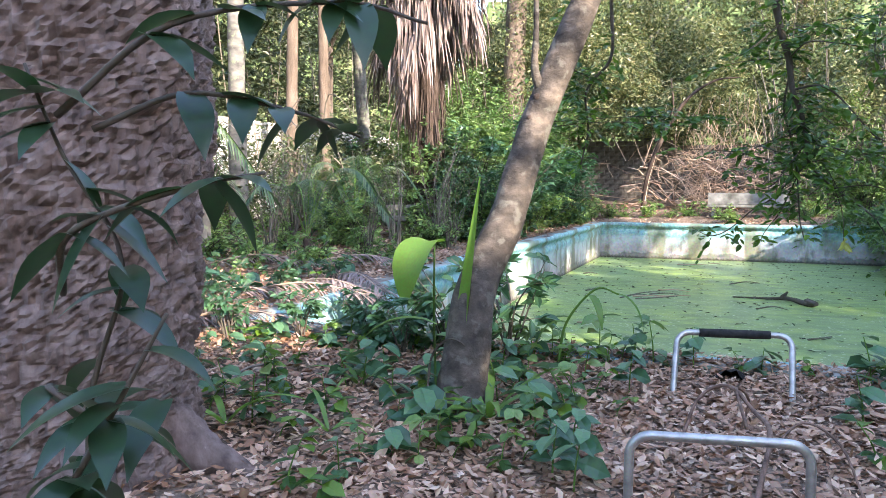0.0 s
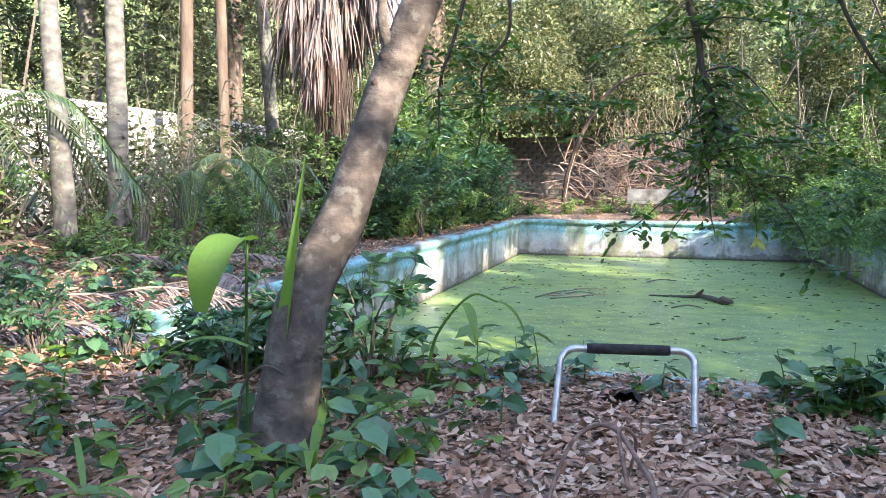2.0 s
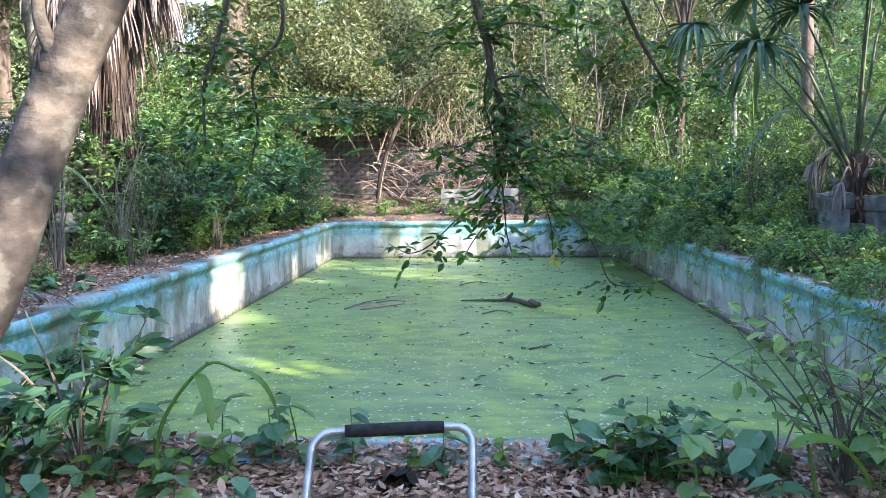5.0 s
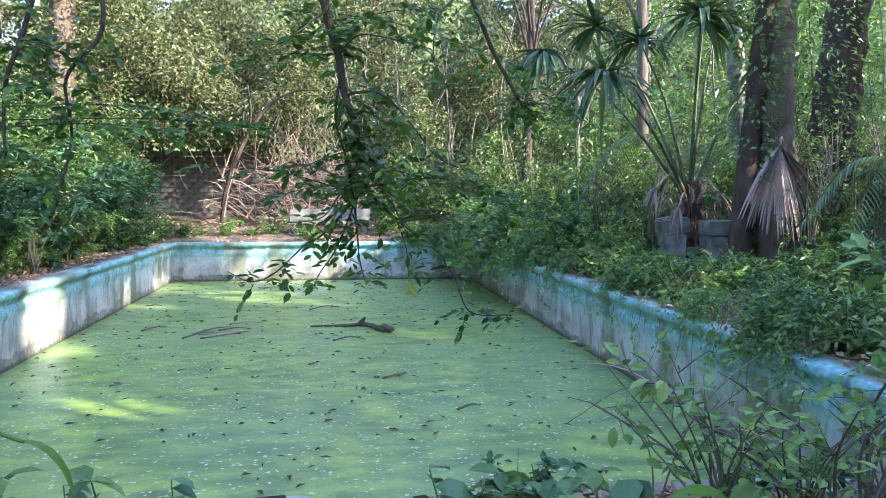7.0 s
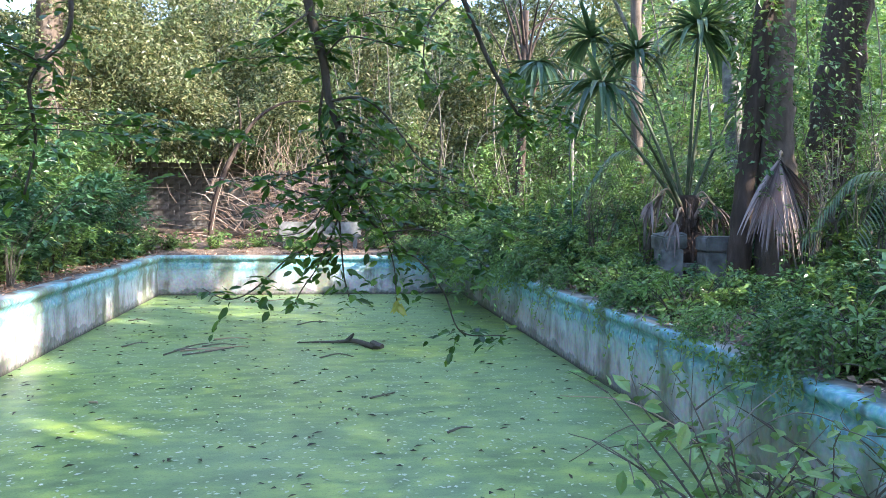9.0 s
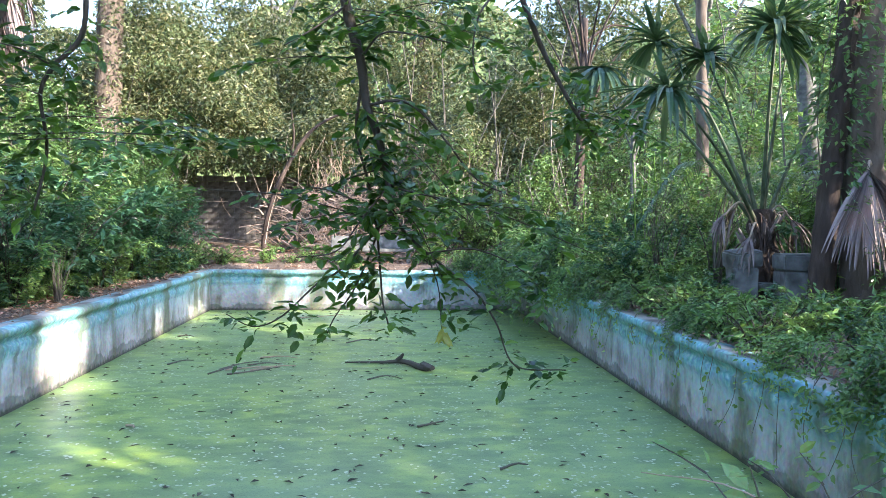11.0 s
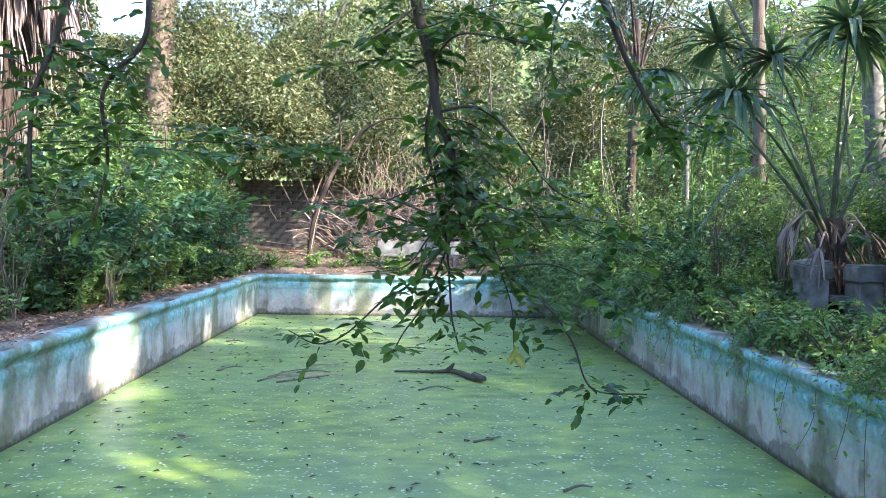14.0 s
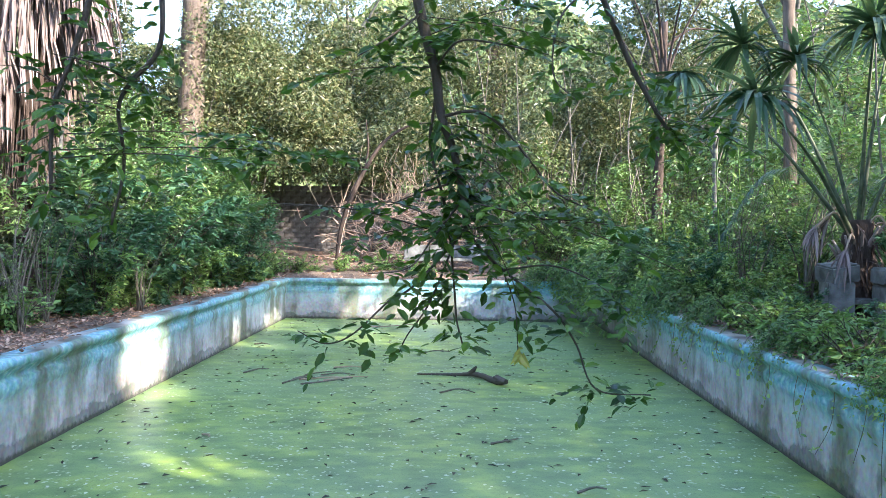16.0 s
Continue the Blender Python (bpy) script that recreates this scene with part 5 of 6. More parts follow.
part("side_branch", tube(curve([(0.85, 0.05, 3.0), (1.0, 0.1, 3.8), (0.9, 0.2, 4.8)], 6), (0.05, 0.02), 7), BARK_BROWN, sapl, smooth=True)

def climber(x, y, z0, z1, r, n, label):
    t = thing("climbing_vine", (x, y, float(ground_z(x, y))), label, "vine")
    a = np.linspace(0, 5, 14)
    line = curve(np.stack([np.cos(a) * r, np.sin(a) * r, np.linspace(0, z1, 14)], -1), 3)
    part("stem", tube(line, (0.014, 0.006), 5), GREY_TWIG, t, smooth=True)
    q, z = RNG.uniform(0, 2 * np.pi, n), RNG.uniform(z0, z1, n)
    rad = r + RNG.random(n) ** 1.5 * 0.55 * (0.5 + 0.5 * np.sin(z * 2.3 + q))
    P = np.stack([np.cos(q) * rad, np.sin(q) * rad, z], -1)
    L = RNG.uniform(0.08, 0.17, n)
    tagged(part("foliage", leaves(P, np.stack([np.cos(q), np.sin(q), np.full(n, -0.4)], -1) + RNG.normal(size=(n, 3)) * 0.5, RNG.normal(size=(n, 3)) * 0.4 + [0, -0.4, 1], L, L * 0.55, 0.2, 0.2), LEAF_SHRUB, t), kind="stuff")


climber(8.0, 9.0, 1.9, 6.0, 0.3, 900, "leafy creeper climbing a brown trunk")
climber(10.9, 11.2, 0.8, 6.5, 0.6, 1500, "leafy creeper climbing a broad dark trunk")
climber(8.6, 9.1, 3.0, 6.5, 0.5, 700, "leafy creeper climbing a stout palm")
climber(7.05, 21.2, 2.0, 6.0, 0.25, 400, "leafy creeper climbing a thin trunk")

# ---- concrete seats ----
def bench(at, turn, w, label, back=0.35):
    t = thing("concrete_bench", at, label, "bench", turn=turn)
    part("seat", box_bm((w, 0.42, 0.1), (0, 0, 0.42), 0.015, rough=0.01), CONCRETE, t)
    part("backrest", box_bm((w, 0.09, back), (0, 0.2, 0.47 + back / 2 + 0.003), 0.015, rough=0.01), CONCRETE, t)
    for s in (-1, 1):
        part("leg", box_bm((0.12, 0.36, 0.4), (s * (w / 2 - 0.2), 0, 0.18), 0.012), CONCRETE, t)
    return t


bench((0.5, 22.2, float(ground_z(0.5, 22.2))), 0, 2.7, "weathered grey concrete bench half hidden by brush", 0.4)
bench((-6.75, 9.4, 0.14), 10, 0.9, "small grey concrete bench beside the shaggy palm", 0.25)
ruin = thing("broken_bench", (7.4, 9.9, 0.16), "broken concrete bench with tilted slabs under leaf litter", "bench", turn=-6)
part("pedestal", box_bm((0.56, 0.5, 0.62), (0.39, -0.15, 0.27), 0.02, rough=0.015), CONCRETE, ruin)
part("cap", box_bm((0.62, 0.56, 0.28), (0.4, -0.15, 0.725), 0.03, rough=0.02), CONCRETE, ruin)
b = box_bm((0.5, 0.46, 0.3), (0, 0, 0), 0.03, rough=0.02)
bmesh.ops.transform(b, matrix=pose(-0.38, 0.2, 0.76, 6, -8, 14), verts=b.verts)
part("tilted_slab", b, CONCRETE, ruin)
part("support", box_bm((0.42, 0.44, 0.66), (-0.38, 0.2, 0.29), 0.02, rough=0.015), CONCRETE, ruin)
part("seat", box_bm((0.32, 0.42, 0.1), (0.005, 0.06, 0.3), 0.02, rough=0.015), CONCRETE, ruin)

# ---- shrubs on the banks ----
def protos_of(name, label, k, *a, **kw):
    return [shrub(name, label, *a, **kw) for _ in range(k)]


tall = protos_of("bank_shrub", "dense tall shrub with small green leaves", 3, 2.6, 1.3, 20, 3600, 0.145, LEAF_SHRUB, DARK_TWIG, group="shrubs on the banks")
mid_ = protos_of("bank_shrub", "waist-high leafy green shrub", 3, 1.3, 0.95, 16, 1800, 0.125, LEAF_LIGHT, DARK_TWIG, group="low shrubs on the banks")
dark = protos_of("bank_shrub", "leafy shrub with blue-green leaves", 2, 1.9, 1.15, 14, 1900, 0.17, LEAF_BLUE, DARK_TWIG, group="blue-green shrubs on the banks")
low_ = protos_of("low_plant", "low spreading plant with small green leaves", 3, 0.5, 0.55, 12, 480, 0.105, LEAF_LIGHT, DARK_TWIG, group="low plants on the banks", category="plant")
spread(tall, [(-6.3, 11.5, 1.05), (-5.9, 13.6, 1.1), (-6.6, 15.6, 1.15), (-5.9, 17.8, 1.1), (-6.9, 14.4, 1.2), (-6.2, 19.6, 1.1), (-7.6, 17.5, 1.3), (-7.3, 20.5, 1.3), (-6.6, 22.4, 0.8), (-8.6, 15, 1.3), (-9.5, 18.5, 1.3), (-9.6, 13.5, 1.0),
              (7.0, 18.2, 0.8), (8.3, 16.0, 0.9), (9.8, 17.8, 1.1), (7.0, 20.3, 0.9), (9.2, 20.2, 1.1), (10.6, 14.2, 1.0), (11.5, 12.5, 1.1), (12.2, 9.4, 1.0), (11.2, 6.6, 0.9), (12.5, 4.0, 1.0), (11.8, 16.4, 1.2), (4.2, 22.8, 0.9), (5.8, 22.6, 0.9)], sink=0.05)
spread(mid_, [(5.45, 12.6, 0.8), (5.4, 13.8, 0.9), (5.35, 15.4, 1.0), (5.3, 17.0, 1.05), (5.3, 18.6, 1.1), (5.25, 20.0, 1.1), (8.6, 8.0, 0.8), (9.3, 9.4, 1.0), (-5.5, 10.6, 1.0), (-5.4, 12.6, 0.9), (-5.2, 14.6, 0.9), (-5.3, 16.6, 0.95), (-5.2, 18.6, 0.95), (-5.0, 20.2, 0.8), (-6.6, 9.6, 1.0), (6.0, 11.6, 0.8), (5.8, 13.0, 0.95), (5.9, 14.6, 1.0), (5.8, 16.2, 1.0), (5.6, 17.8, 1.05), (5.7, 19.4, 1.0),
              (6.8, 15.2, 1.1), (7.0, 12.8, 1.0), (8.2, 13.6, 1.1), (5.9, 10.6, 0.7), (5.8, 8.4, 0.45), (6.0, 6.4, 0.5), (5.9, 4.4, 0.5), (7.0, 6.0, 0.6), (8.9, 7.2, 0.8), (9.6, 8.6, 1.0), (8.8, 5.4, 0.75), (10.2, 5.6, 1.0), (7.6, 4.4, 0.6), (9.4, 3.4, 0.9), (9.2, 11.6, 1.0), (10.2, 10.2, 0.9), (5.2, 21.2, 0.9), (2.6, 22.4, 0.6),
              (-7.2, 7.6, 0.8), (-9.4, 3.6, 1.0), (-10.8, 8.8, 1.1), (-8.8, 9.6, 0.9), (-10.2, 1.0, 1.1), (-9.2, -0.8, 1.1), (-7.6, 0.4, 0.6)], sink=0.05)
spread(dark, [(-5.3, 10.6, 1.0), (-5.4, 12.8, 1.25), (-5.5, 14.8, 1.3), (-5.3, 16.8, 1.2), (-5.2, 19.0, 1.1), (-5.9, 12.0, 1.4), (-6.6, 14.0, 1.6), (-6.8, 16.4, 1.6), (5.8, 12.6, 0.7), (5.8, 15.2, 0.9), (5.7, 17.6, 0.9), (5.6, 20.0, 0.9), (7.6, 5.2, 0.5), (8.6, 9.6, 0.8), (6.3, 7.2, 0.35), (6.0, 5.0, 0.35), (6.1, 9.6, 0.4), (-6.0, 12.2, 1.0), (-5.8, 15.2, 1.0), (-6.9, 18.6, 1.1), (-9.3, 11.4, 0.9), (7.6, 14.6, 0.9), (8.6, 18.6, 1.0), (6.4, 17.0, 0.8), (10.8, 8.2, 0.9), (-8.0, 8.2, 0.7), (-10.8, 12.6, 1.1), (-11, 3.0, 1.0), (-10, -2.4, 1.1), (6.6, 21.6, 0.9)], sink=0.05)
bar2 = lambda x, y: (6.5 < x < 8.0 and 8.6 < y < 11.4)
spread(low_, scatter(64, 5.35, 7.4, 2.0, 13, 0.22, bar2) + scatter(26, 6.5, 9.5, 2.0, 12, 0.4, bar2) + scatter(30, -6.4, -4.7, 7.5, 20.5, 0.3) + scatter(20, -9.5, -5.0, 3.5, 8.5, 0.4) + scatter(20, -5, 6, 20.9, 22.5, 0.3), (0.7, 1.3))
wild = shrub("thin_shrub", "straggly shrub with bare grey stems among the trees", 2.6, 0.9, 12, 420, 0.08, LEAF_SHRUB, GREY_TWIG, "straggly shrubs", category="shrub", low=0.4)
spread([wild], [(8.1, 7.6, 0.9), (8.9, 8.3, 1.2), (9.6, 9.6, 1.4), (10.4, 8.4, 1.4), (8.6, 6.6, 0.9), (7.4, 12.0, 1.2), (6.6, 13.6, 1.1), (9.2, 8.0, 1.1), (9.9, 6.4, 1.2), (6.4, 12.2, 0.9), (9.3, 10.0, 1.2), (-5.6, 9.5, 0.8), (-6.6, 4.0, 0.7), (-7.6, 6.2, 0.9), (-5.7, 5.6, 0.6), (-5.0, 20.9, 0.8), (8.0, 19.6, 1.0), (-4.9, 11.4, 0.6), (-5.4, 11.0, 0.8), (-5.5, 13.0, 0.9), (-5.3, 15.5, 0.8), (-5.2, 17.4, 0.8), (-5.8, 9.0, 1.0), (-6.0, 7.4, 0.9), (-5.2, 8.2, 0.5)])

# ---- growth spilling over the rim of the pool ----
def spill(h, reach, stems, n, size, mat, label):
    """Stems rooted behind the rim that arch over it (towards -x) and hang down inside."""
    t = thing("overhanging_shrub", (0, 0, 0), label, "shrub", "shrubs spilling over the pool edge")
    woods, P, D = [], [], []
    for s in range(stems):
        y0, y1 = RNG.normal() * 0.3, RNG.normal() * 0.75
        k = RNG.random()
        line = curve([(0.45, y0, 0.0), (0.25 - 0.2 * k, (y0 + y1) / 2, h * RNG.uniform(0.5, 1.0)), (-reach * k, y1, h * RNG.uniform(0.2, 0.7)), (-reach * k * 1.25 - 0.1, y1 * 1.15, RNG.uniform(-0.85, 0.25) * k)], 6)
        woods.append(tube(line, (0.01, 0.003), 4, 0.2, cap=False))
        m = n // stems
        i = RNG.integers(5, len(line), m)
        p = line[i] + RNG.normal(size=(m, 3)) * [0.11, 0.15, 0.1]
        P.append(p[(p[:, 0] < -0.1) | (p[:, 2] > 0.03)])
    P = np.concatenate(P)
    L = size * RNG.uniform(0.6, 1.25, len(P))
    tagged(part("branchwork", join(woods), GREY_TWIG, t), kind="stuff")
    tagged(part("foliage", leaves(P, RNG.normal(size=P.shape) * [1, 1, 0.5] + [-0.4, 0, -0.35], RNG.normal(size=P.shape) * 0.5 + [-0.3, -0.3, 1.0], L, L * 0.46, 0.2, 0.15), mat, t), kind="stuff")
    return t


SPILLS = [spill(1.0, 0.75, 18, 1700, 0.15, LEAF_SHRUB, "leafy shrub hanging over the stained pool wall"), spill(0.8, 0.6, 16, 1500, 0.14, LEAF_LIGHT, "fresh green shrub hanging over the stained pool wall"),
          spill(1.2, 0.9, 20, 1900, 0.16, LEAF_SHRUB, "leafy shrub hanging over the stained pool wall")]
RIM = [(X1 + 0.1, 12.4, 0, 0.6), (X1 + 0.05, 13.9, 0, 0.8), (X1, 15.2, 0, 1.0), (X1, 16.4, 0, 1.05), (X1, 17.5, 0, 1.1), (X1, 18.6, 0, 1.1), (X1, 19.6, 0, 1.15), (4.5, Y1 + 0.05, 90, 0.8), (3.4, Y1 + 0.1, 90, 0.5),
       (X1 + 0.2, 7.6, 0, 0.4), (X1 + 0.15, 5.0, 0, 0.45), (X1 + 0.1, 3.2, 0, 0.5), (X1 + 0.15, 10.6, 0, 0.4)]
for k, (x, y, a, f) in enumerate(RIM):
    p = SPILLS[k] if k < 3 else copy_thing(SPILLS[k % 3], pose(x, y, 0.01, 0, 0, a))
    p.matrix_basis = pose(x, y, 0.01, 0, 0, a)
    p.scale = (f, f, f)

# ---- thin green stems in the undergrowth of the bank ----
for x, y, h in ((6.3, 13.4, 3.1), (6.9, 14.6, 2.6), (7.6, 15.6, 3.4), (5.9, 16.0, 2.2), (8.6, 12.4, 2.9), (9.2, 10.6, 2.4), (7.9, 17.4, 3.6)):
    cul = thing("slender_sapling", (x, y, float(ground_z(x, y)) - 0.03), "slender pale green sapling with few leaves", "sapling", "slender saplings on the bank")
    dx, dy = RNG.normal() * 0.15, RNG.normal() * 0.15
    line = curve([(0, 0, -0.05), (dx * 0.3, dy * 0.3, h * 0.4), (dx, dy, h)], 8)
    part("stem", tube(line, (0.028, 0.012), 6, 0.08), LEAF_STRAP, cul, smooth=True)
    n = 60
    i = RNG.integers(8, len(line), n)
    L = RNG.uniform(0.1, 0.2, n)
    tagged(part("foliage", leaves(line[i] + RNG.normal(size=(n, 3)) * [0.28, 0.28, 0.2], RNG.normal(size=(n, 3)) * [1, 1, 0.4] + [0, 0, -0.3], RNG.normal(size=(n, 3)) * 0.4 + [0, -0.3, 1], L, L * 0.4, 0.2, 0.2, True), LEAF_LIGHT, cul), kind="stuff")

# ---- brush pile ----
brush = thing("brush_pile", (-0.7, 24.6, 0.55), "tangled heap of dry tan branches and dead vines", "brush", kind="stuff")
pieces = []
for k in range(420):
    a = np.array([RNG.normal() * 1.5, RNG.normal() * 0.6, RNG.random() ** 1.5 * 1.9])
    d = unit(np.array([RNG.normal() * 1.0, RNG.normal() * 0.4, RNG.normal() * 0.55 + (0.3 if a[0] < 0 else -0.1)]))
    L = RNG.uniform(0.5, 1.9)
    b = a + d * L
    b[2], a[2] = max(b[2], 0.02), max(a[2], 0.0)
    pieces.append(tube([a, (a + b) / 2 + RNG.normal(size=3) * 0.06 + [0, 0, 0.05], b], (0.018 * RNG.uniform(0.5, 1.6), 0.006), 4, cap=False))
part("dry_branches", join(pieces), DRY_TWIG, brush)
pieces = []
for k in range(120):
    a = np.array([RNG.normal() * 1.5 + 0.9, RNG.normal() * 0.5, RNG.uniform(2.0, 4.2)])
    pieces.append(tube([a, a + [RNG.normal() * 0.2, 0, -0.7], a + [RNG.normal() * 0.4, 0, -RNG.uniform(1.2, 2.2)]], (0.012, 0.006), 3, cap=False))
part("hanging_vines", join(pieces), DRY_TWIG, brush)

# ---- the thicket and wood all round ----
def thicket(name, label, mat, clumps, per, size, region, top, aspect=0.34, twigs=0, base=0.0, drop=0.12, front=None):
    """A mass of foliage gathered in ragged clumps; top(x, y) is its height."""
    t = thing(name, (0, 0, 0), label, "thicket", kind="stuff")
    x0, x1, y0, y1 = region
    cx, cy = RNG.uniform(x0, x1, clumps), RNG.uniform(y0, y1, clumps)
    if front is not None:
        cy = y0 + (y1 - y0) * RNG.random(clumps) ** front
    h = top(cx, cy)
    cz = ground_z(cx, cy) + base + (h - base) * RNG.random(clumps) ** 0.85
    C = np.stack([cx, cy, cz], -1)
    s = RNG.uniform(0.25, 0.75, clumps)
    P = (C[:, None] + RNG.normal(size=(clumps, per, 3)) * s[:, None, None] * [0.8, 0.7, 0.55]).reshape(-1, 3)
    P = P[P[:, 2] > 0.05]
    P = P[~((P[:, 0] > -6.3) & (P[:, 0] < 1.0) & (P[:, 2] < 3.3) & (P[:, 1] > 21) & (P[:, 1] < 27.9))]
    P = P[[open_sky(p) for p in P]]
    far = P[:, 1] + 2.0
    P = P[~((far > 22) & (np.abs(P[:, 0] - 0.7 + 0.4 * far) < 0.032 * far) & (P[:, 2] > 1.3 + 0.25 * far))]   # a gap in the wood where the sky shows
    n = len(P)
    L = size * RNG.uniform(0.55, 1.3, n)
    D = rand_dirs(n) * [1, 1, 0.45] + [0, 0, -drop]
    tagged(part("foliage", leaves(P, D, RNG.normal(size=(n, 3)) * 0.6 + [0, -0.4, 0.9], L, L * aspect, 0.15, 0.2), mat, t), kind="stuff")
    if twigs:
        pieces = []
        for k in range(twigs):
            q = RNG.integers(clumps)
            a = np.array([cx[q], cy[q], float(ground_z(cx[q], cy[q]))])
            e = C[q] + RNG.normal(size=3) * [0.6, 0.3, 0.4]
            if -6.6 < cx[q] < 1.2 and cy[q] > 21:
                continue
            pieces.append(tube(curve([a + RNG.normal(size=3) * [0.5, 0.3, 0], (a + e) / 2 + RNG.normal(size=3) * 0.35, e, e + RNG.normal(size=3) * [0.5, 0.3, 0.2] - [0, 0, 0.3]], 4), (0.028 * RNG.uniform(0.5, 1.5), 0.006), 4, cap=False))
        tagged(part("branchwork", join(pieces), GREY_TWIG, t), kind="stuff")
    return t


def rag(x, y, k):
    return 1 + 0.22 * np.sin(x * 0.9 + k) + 0.14 * np.sin(x * 2.3 + k * 2) * np.cos(y)


thicket("thicket", "tall ragged thicket of fine pale green foliage", LEAF_FAR, 2300, 70, 0.2, (-13, 11, 25.6, 31), lambda x, y: (9.5 + 0.2 * np.minimum(0, x)) * rag(x, y, 0), 0.4, 90, 0.4, 0.35, front=1.5)
thicket("thicket", "upper thicket of fine dull green foliage", LEAF_FAR, 700, 75, 0.18, (-9, 9, 23.6, 26), lambda x, y: 7.6 * rag(x, y, 2), 0.4, 40, 3.2, 0.35)
thicket("thicket", "leafy green thicket beside the far bank", LEAF_LIGHT, 420, 60, 0.15, (2.2, 12, 22.4, 25.5), lambda x, y: (2.4 + 0.28 * x) * rag(x, y, 4), 0.4, 120, 0.0)
thicket("thicket", "leafy green thicket along the far corner", LEAF_SHRUB, 300, 60, 0.15, (-11.5, -6.0, 22.4, 25.5), lambda x, y: 4.6 * rag(x, y, 5), 0.4, 90, 0.0)
thicket("undergrowth", "dense green undergrowth beneath tall trees", LEAF_LIGHT, 560, 65, 0.15, (9.0, 20, 2, 26), lambda x, y: (1.2 + 0.3 * np.maximum(x - 8.5, 0)) * rag(x, y, 1), 0.42, 160)
thicket("undergrowth", "high green foliage among the trees", LEAF_LIGHT, 760, 55, 0.28, (11, 26, 5, 30), lambda x, y: 11 * rag(x, y, 3), 0.42, 40, 2.0)
thicket("undergrowth", "dense green undergrowth behind the palms", LEAF_WOOD, 420, 70, 0.15, (-11.8, -7.5, 11.5, 24), lambda x, y: 2.2 * rag(x, y, 6), 0.42, 90)
thicket("undergrowth", "tangled growth in front of the garden wall", LEAF_WOOD, 150, 60, 0.16, (-11.7, -9.0, 1.5, 11.5), lambda x, y: 2.0 * rag(x, y, 11), 0.4, 120)
thicket("undergrowth", "high dull green foliage beyond the garden wall", LEAF_WOOD, 1500, 60, 0.28, (-26, -12.6, -4, 32), lambda x, y: 12.0 * rag(x, y, 7), 0.42, 120, 1.6)
thicket("undergrowth", "green growth at the edge of the wood", LEAF_WOOD, 360, 60, 0.16, (-16, -9.6, -8, 3), lambda x, y: 4.5 * rag(x, y, 8), 0.42, 60)
thicket("undergrowth", "green wood closing the view", LEAF_FAR, 1900, 50, 0.3, (-30, 30, 31, 42), lambda x, y: 15.0 * rag(x, y, 9), 0.45, 60)
thicket("undergrowth", "green wood closing the view", LEAF_SHRUB, 420, 46, 0.3, (20, 32, -6, 32), lambda x, y: 11.0 * rag(x, y, 10), 0.45, 40)

# far distance: a plain ring of wooded green
def far_material():
    m, nt, bs = nodes_of("far_wood")
    a = tex(nt, "ShaderNodeTexNoise", 0.9, 9)
    nt.links.new(ramp(nt, a.outputs["Fac"], [(0.35, (0.03, 0.055, 0.02)), (0.5, (0.12, 0.18, 0.06)), (0.68, (0.3, 0.36, 0.14))]), bs.inputs["Base Color"])
    bs.inputs["Roughness"].default_value = 0.9
    return m


an = np.linspace(0, 2 * np.pi, 181)
hh = 21 - 9 * np.exp(-((an - 2.02) / 0.05) ** 2) + 2.2 * np.sin(an * 9) + 1.6 * np.sin(an * 23 + 1) + 1.0 * np.sin(an * 57 + 2)
R = 62
V = np.concatenate([np.stack([R * np.cos(an), R * np.sin(an) + 8, np.full(181, -0.5)], -1), np.stack([R * np.cos(an), R * np.sin(an) + 8, hh], -1)])
i = np.arange(180)
F = np.concatenate([np.stack([i, i + 1, i + 182], -1), np.stack([i, i + 182, i + 181], -1)])
tagged(part("backdrop", (V, F), far_material()), "distant wooded green skyline", "backdrop", kind="structure")

# ---- leaf litter ----
def litter(n, x0, x1, y0, y1, size, label, seed_bias=None):
    x, y = RNG.uniform(x0, x1, n), RNG.uniform(y0, y1, n)
    ok = ~((x > X0 - 0.02) & (x < X1 + 0.02) & (y > Y0 - 0.06) & (y < Y1 + 0.02))
    ok &= ((x - HOLE[0]) / 0.13) ** 2 + ((y - HOLE[1]) / 0.085) ** 2 > 1
    on_rim = (x > X0 - OUT) & (x < X1 + OUT) & (y > Y0 - OUT) & (y < Y1 + OUT)
    ok &= ~on_rim | (RNG.random(n) < np.where((y < 0) | ((x < X0) & (y < 4)), 0.85, 0.35))
    x, y, on_rim = x[ok], y[ok], on_rim[ok]
    n = len(x)
    z = np.where(on_rim, 0.02, ground_z(x, y)) + RNG.random(n) ** 2 * 0.035 + 0.004
    L = size * RNG.uniform(0.5, 1.35, n)
    D = RNG.normal(size=(n, 3)) * [1, 1, 0.22]
    Nn = RNG.normal(size=(n, 3)) * 0.4 + [0, 0, 1]
    ob = part("leaf_litter", leaves(np.stack([x, y, z], -1), D, Nn, L, L * RNG.uniform(0.3, 0.58, n), RNG.uniform(-0.2, 0.4), -0.12, y0 < -5), LITTER)
    tagged(ob, label, "leaf litter", kind="stuff")


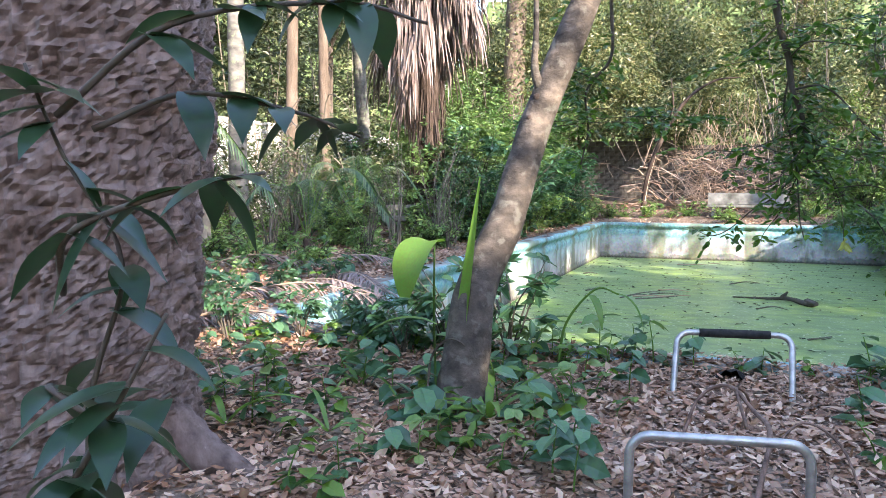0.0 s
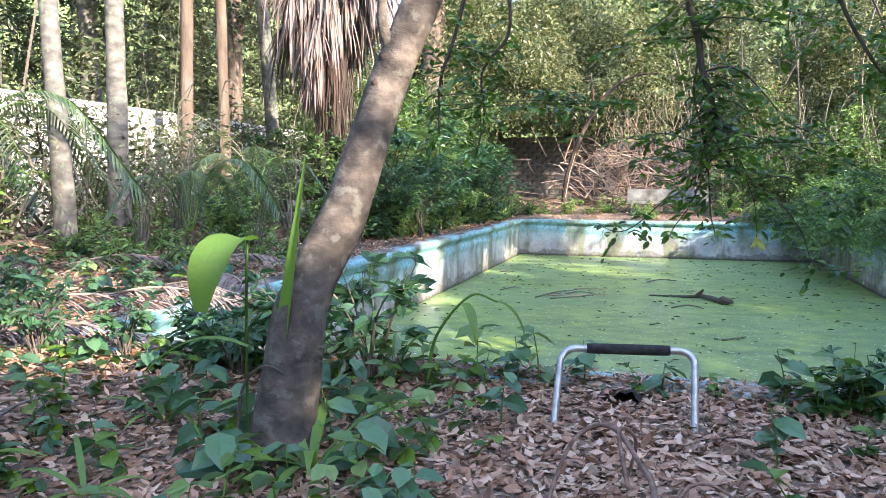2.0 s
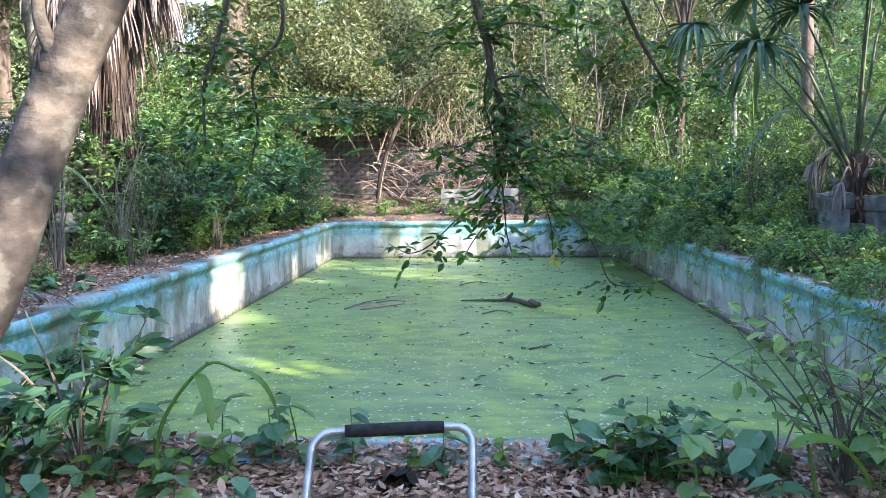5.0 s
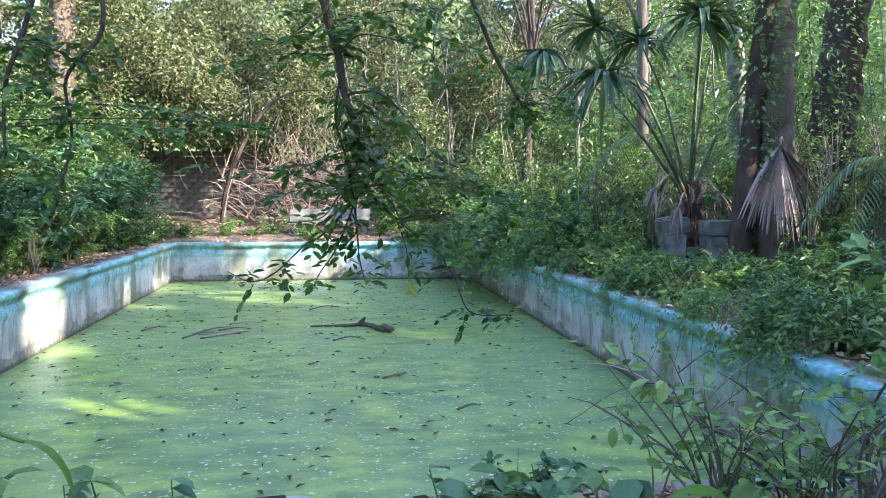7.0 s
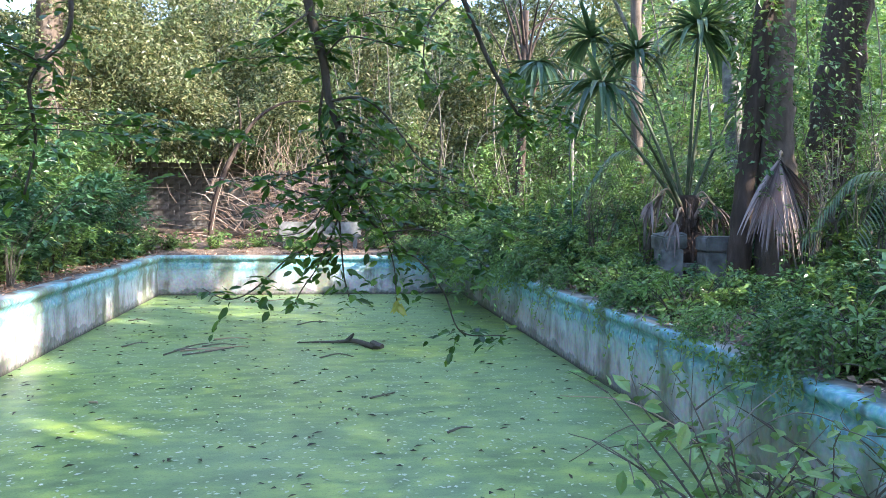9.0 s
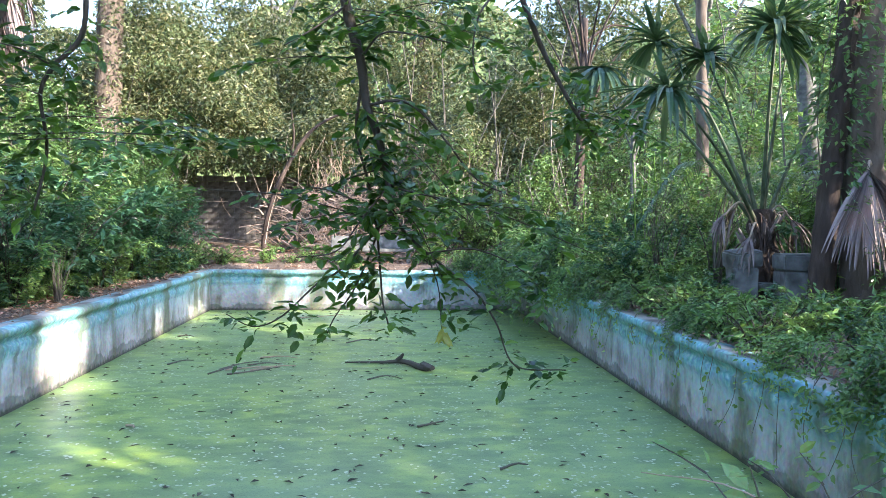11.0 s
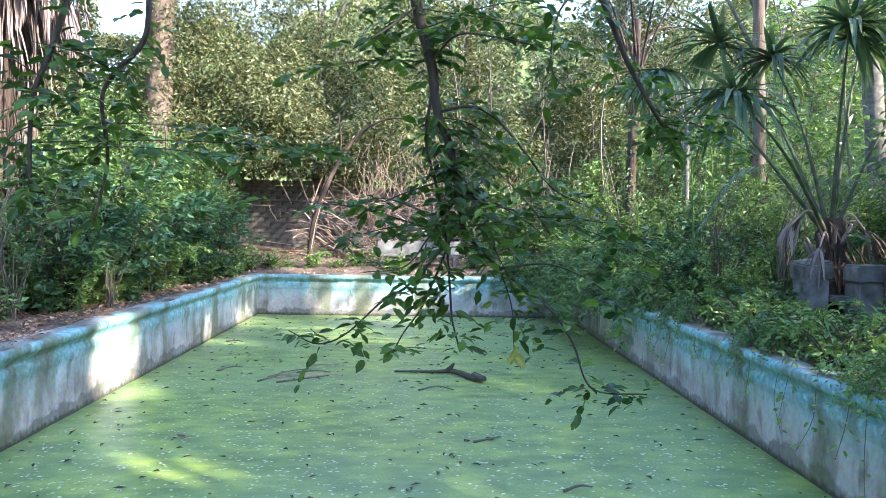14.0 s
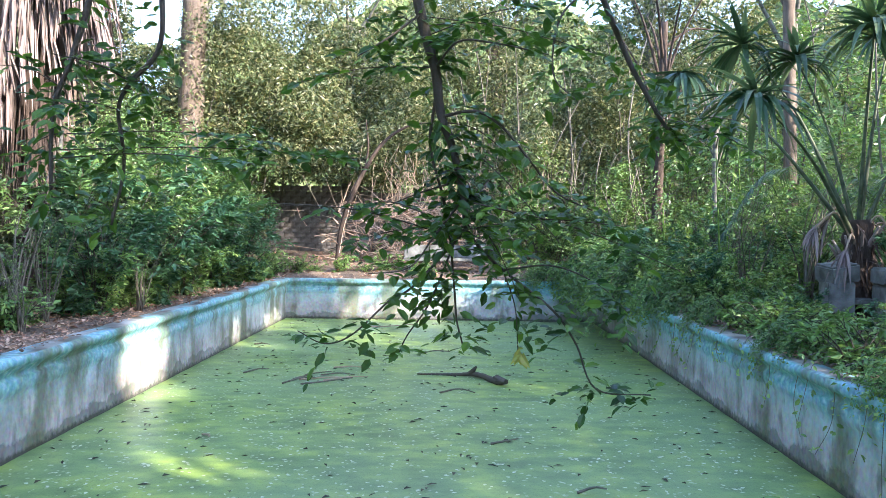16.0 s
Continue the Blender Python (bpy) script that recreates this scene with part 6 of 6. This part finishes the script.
litter(27000, -4.5, 4.5, -5.6, -0.02, 0.066, "dry brown fallen leaves covering the deck")
litter(30000, -1.6, 4.2, -3.6, -0.02, 0.055, "thick dry brown leaf litter round the rails")
litter(9000, -4.5, -1.2, -3.4, 1.5, 0.06, "dry brown fallen leaves under seedlings")
litter(26000, -9, -4.3, -3.5, 8, 0.075, "dry brown fallen leaves under the palms")
litter(4000, -8, -4.3, 8, 21, 0.1, "dry brown fallen leaves on the bank")
litter(5500, 4.95, 10, 0, 14, 0.09, "dry brown fallen leaves on the bank")
litter(2500, -6, 8, 20.5, 25, 0.12, "dry brown fallen leaves behind the pool")

# ---- wall blocks, last ----
for row in range(14):
    for col in range(19):
        x = -6.6 + 0.41 * col + (0.205 if row % 2 else 0)
        if x > -2.4 and row > 10 - 1.2 * (x + 2.4) + noise.noise(Vector((x, row, 0))):
            continue
        o = new("block", brick_me)
        o.parent = wall_b
        o.matrix_basis = pose(x + 11.9 + RNG.normal() * 0.004, -0.01 + RNG.normal() * 0.006, 0.42 + 0.205 * row, 0, 0, RNG.normal() * 0.5)

# ---- stems trailing over the lip of the pool ----
for k in range(22):
    y = 1.6 + 0.52 * k + RNG.normal() * 0.2
    drop = RNG.uniform(0.25, 0.95)
    line = curve([(0.62, RNG.normal() * 0.12, 0.02), (0.3, 0.02, 0.16), (-0.03, 0, 0.1), (-0.12, RNG.normal() * 0.08, -drop * 0.5), (-0.1 - 0.12 * RNG.random(), RNG.normal() * 0.15, -drop)], 5)
    vine = thing("trailing_vine", (X1, y, 0.0), "thin leafy stem trailing over the stained pool edge", "vine", "vines on the pool edge")
    part("stem", tube(line, (0.006, 0.003), 5), GREY_TWIG, vine)
    n = 26
    i = RNG.integers(0, len(line), n)
    L = RNG.uniform(0.05, 0.1, n)
    part("foliage", leaves(np.asarray(line)[i] + RNG.normal(size=(n, 3)) * [0.03, 0.06, 0.04], RNG.normal(size=(n, 3)) * [0.4, 1, 0.5] + [-0.3, 0, -0.3], RNG.normal(size=(n, 3)) * 0.4 + [-0.5, -0.3, 0.8], L, L * 0.55, 0.18, 0.15, True), LEAF_LIGHT, vine)
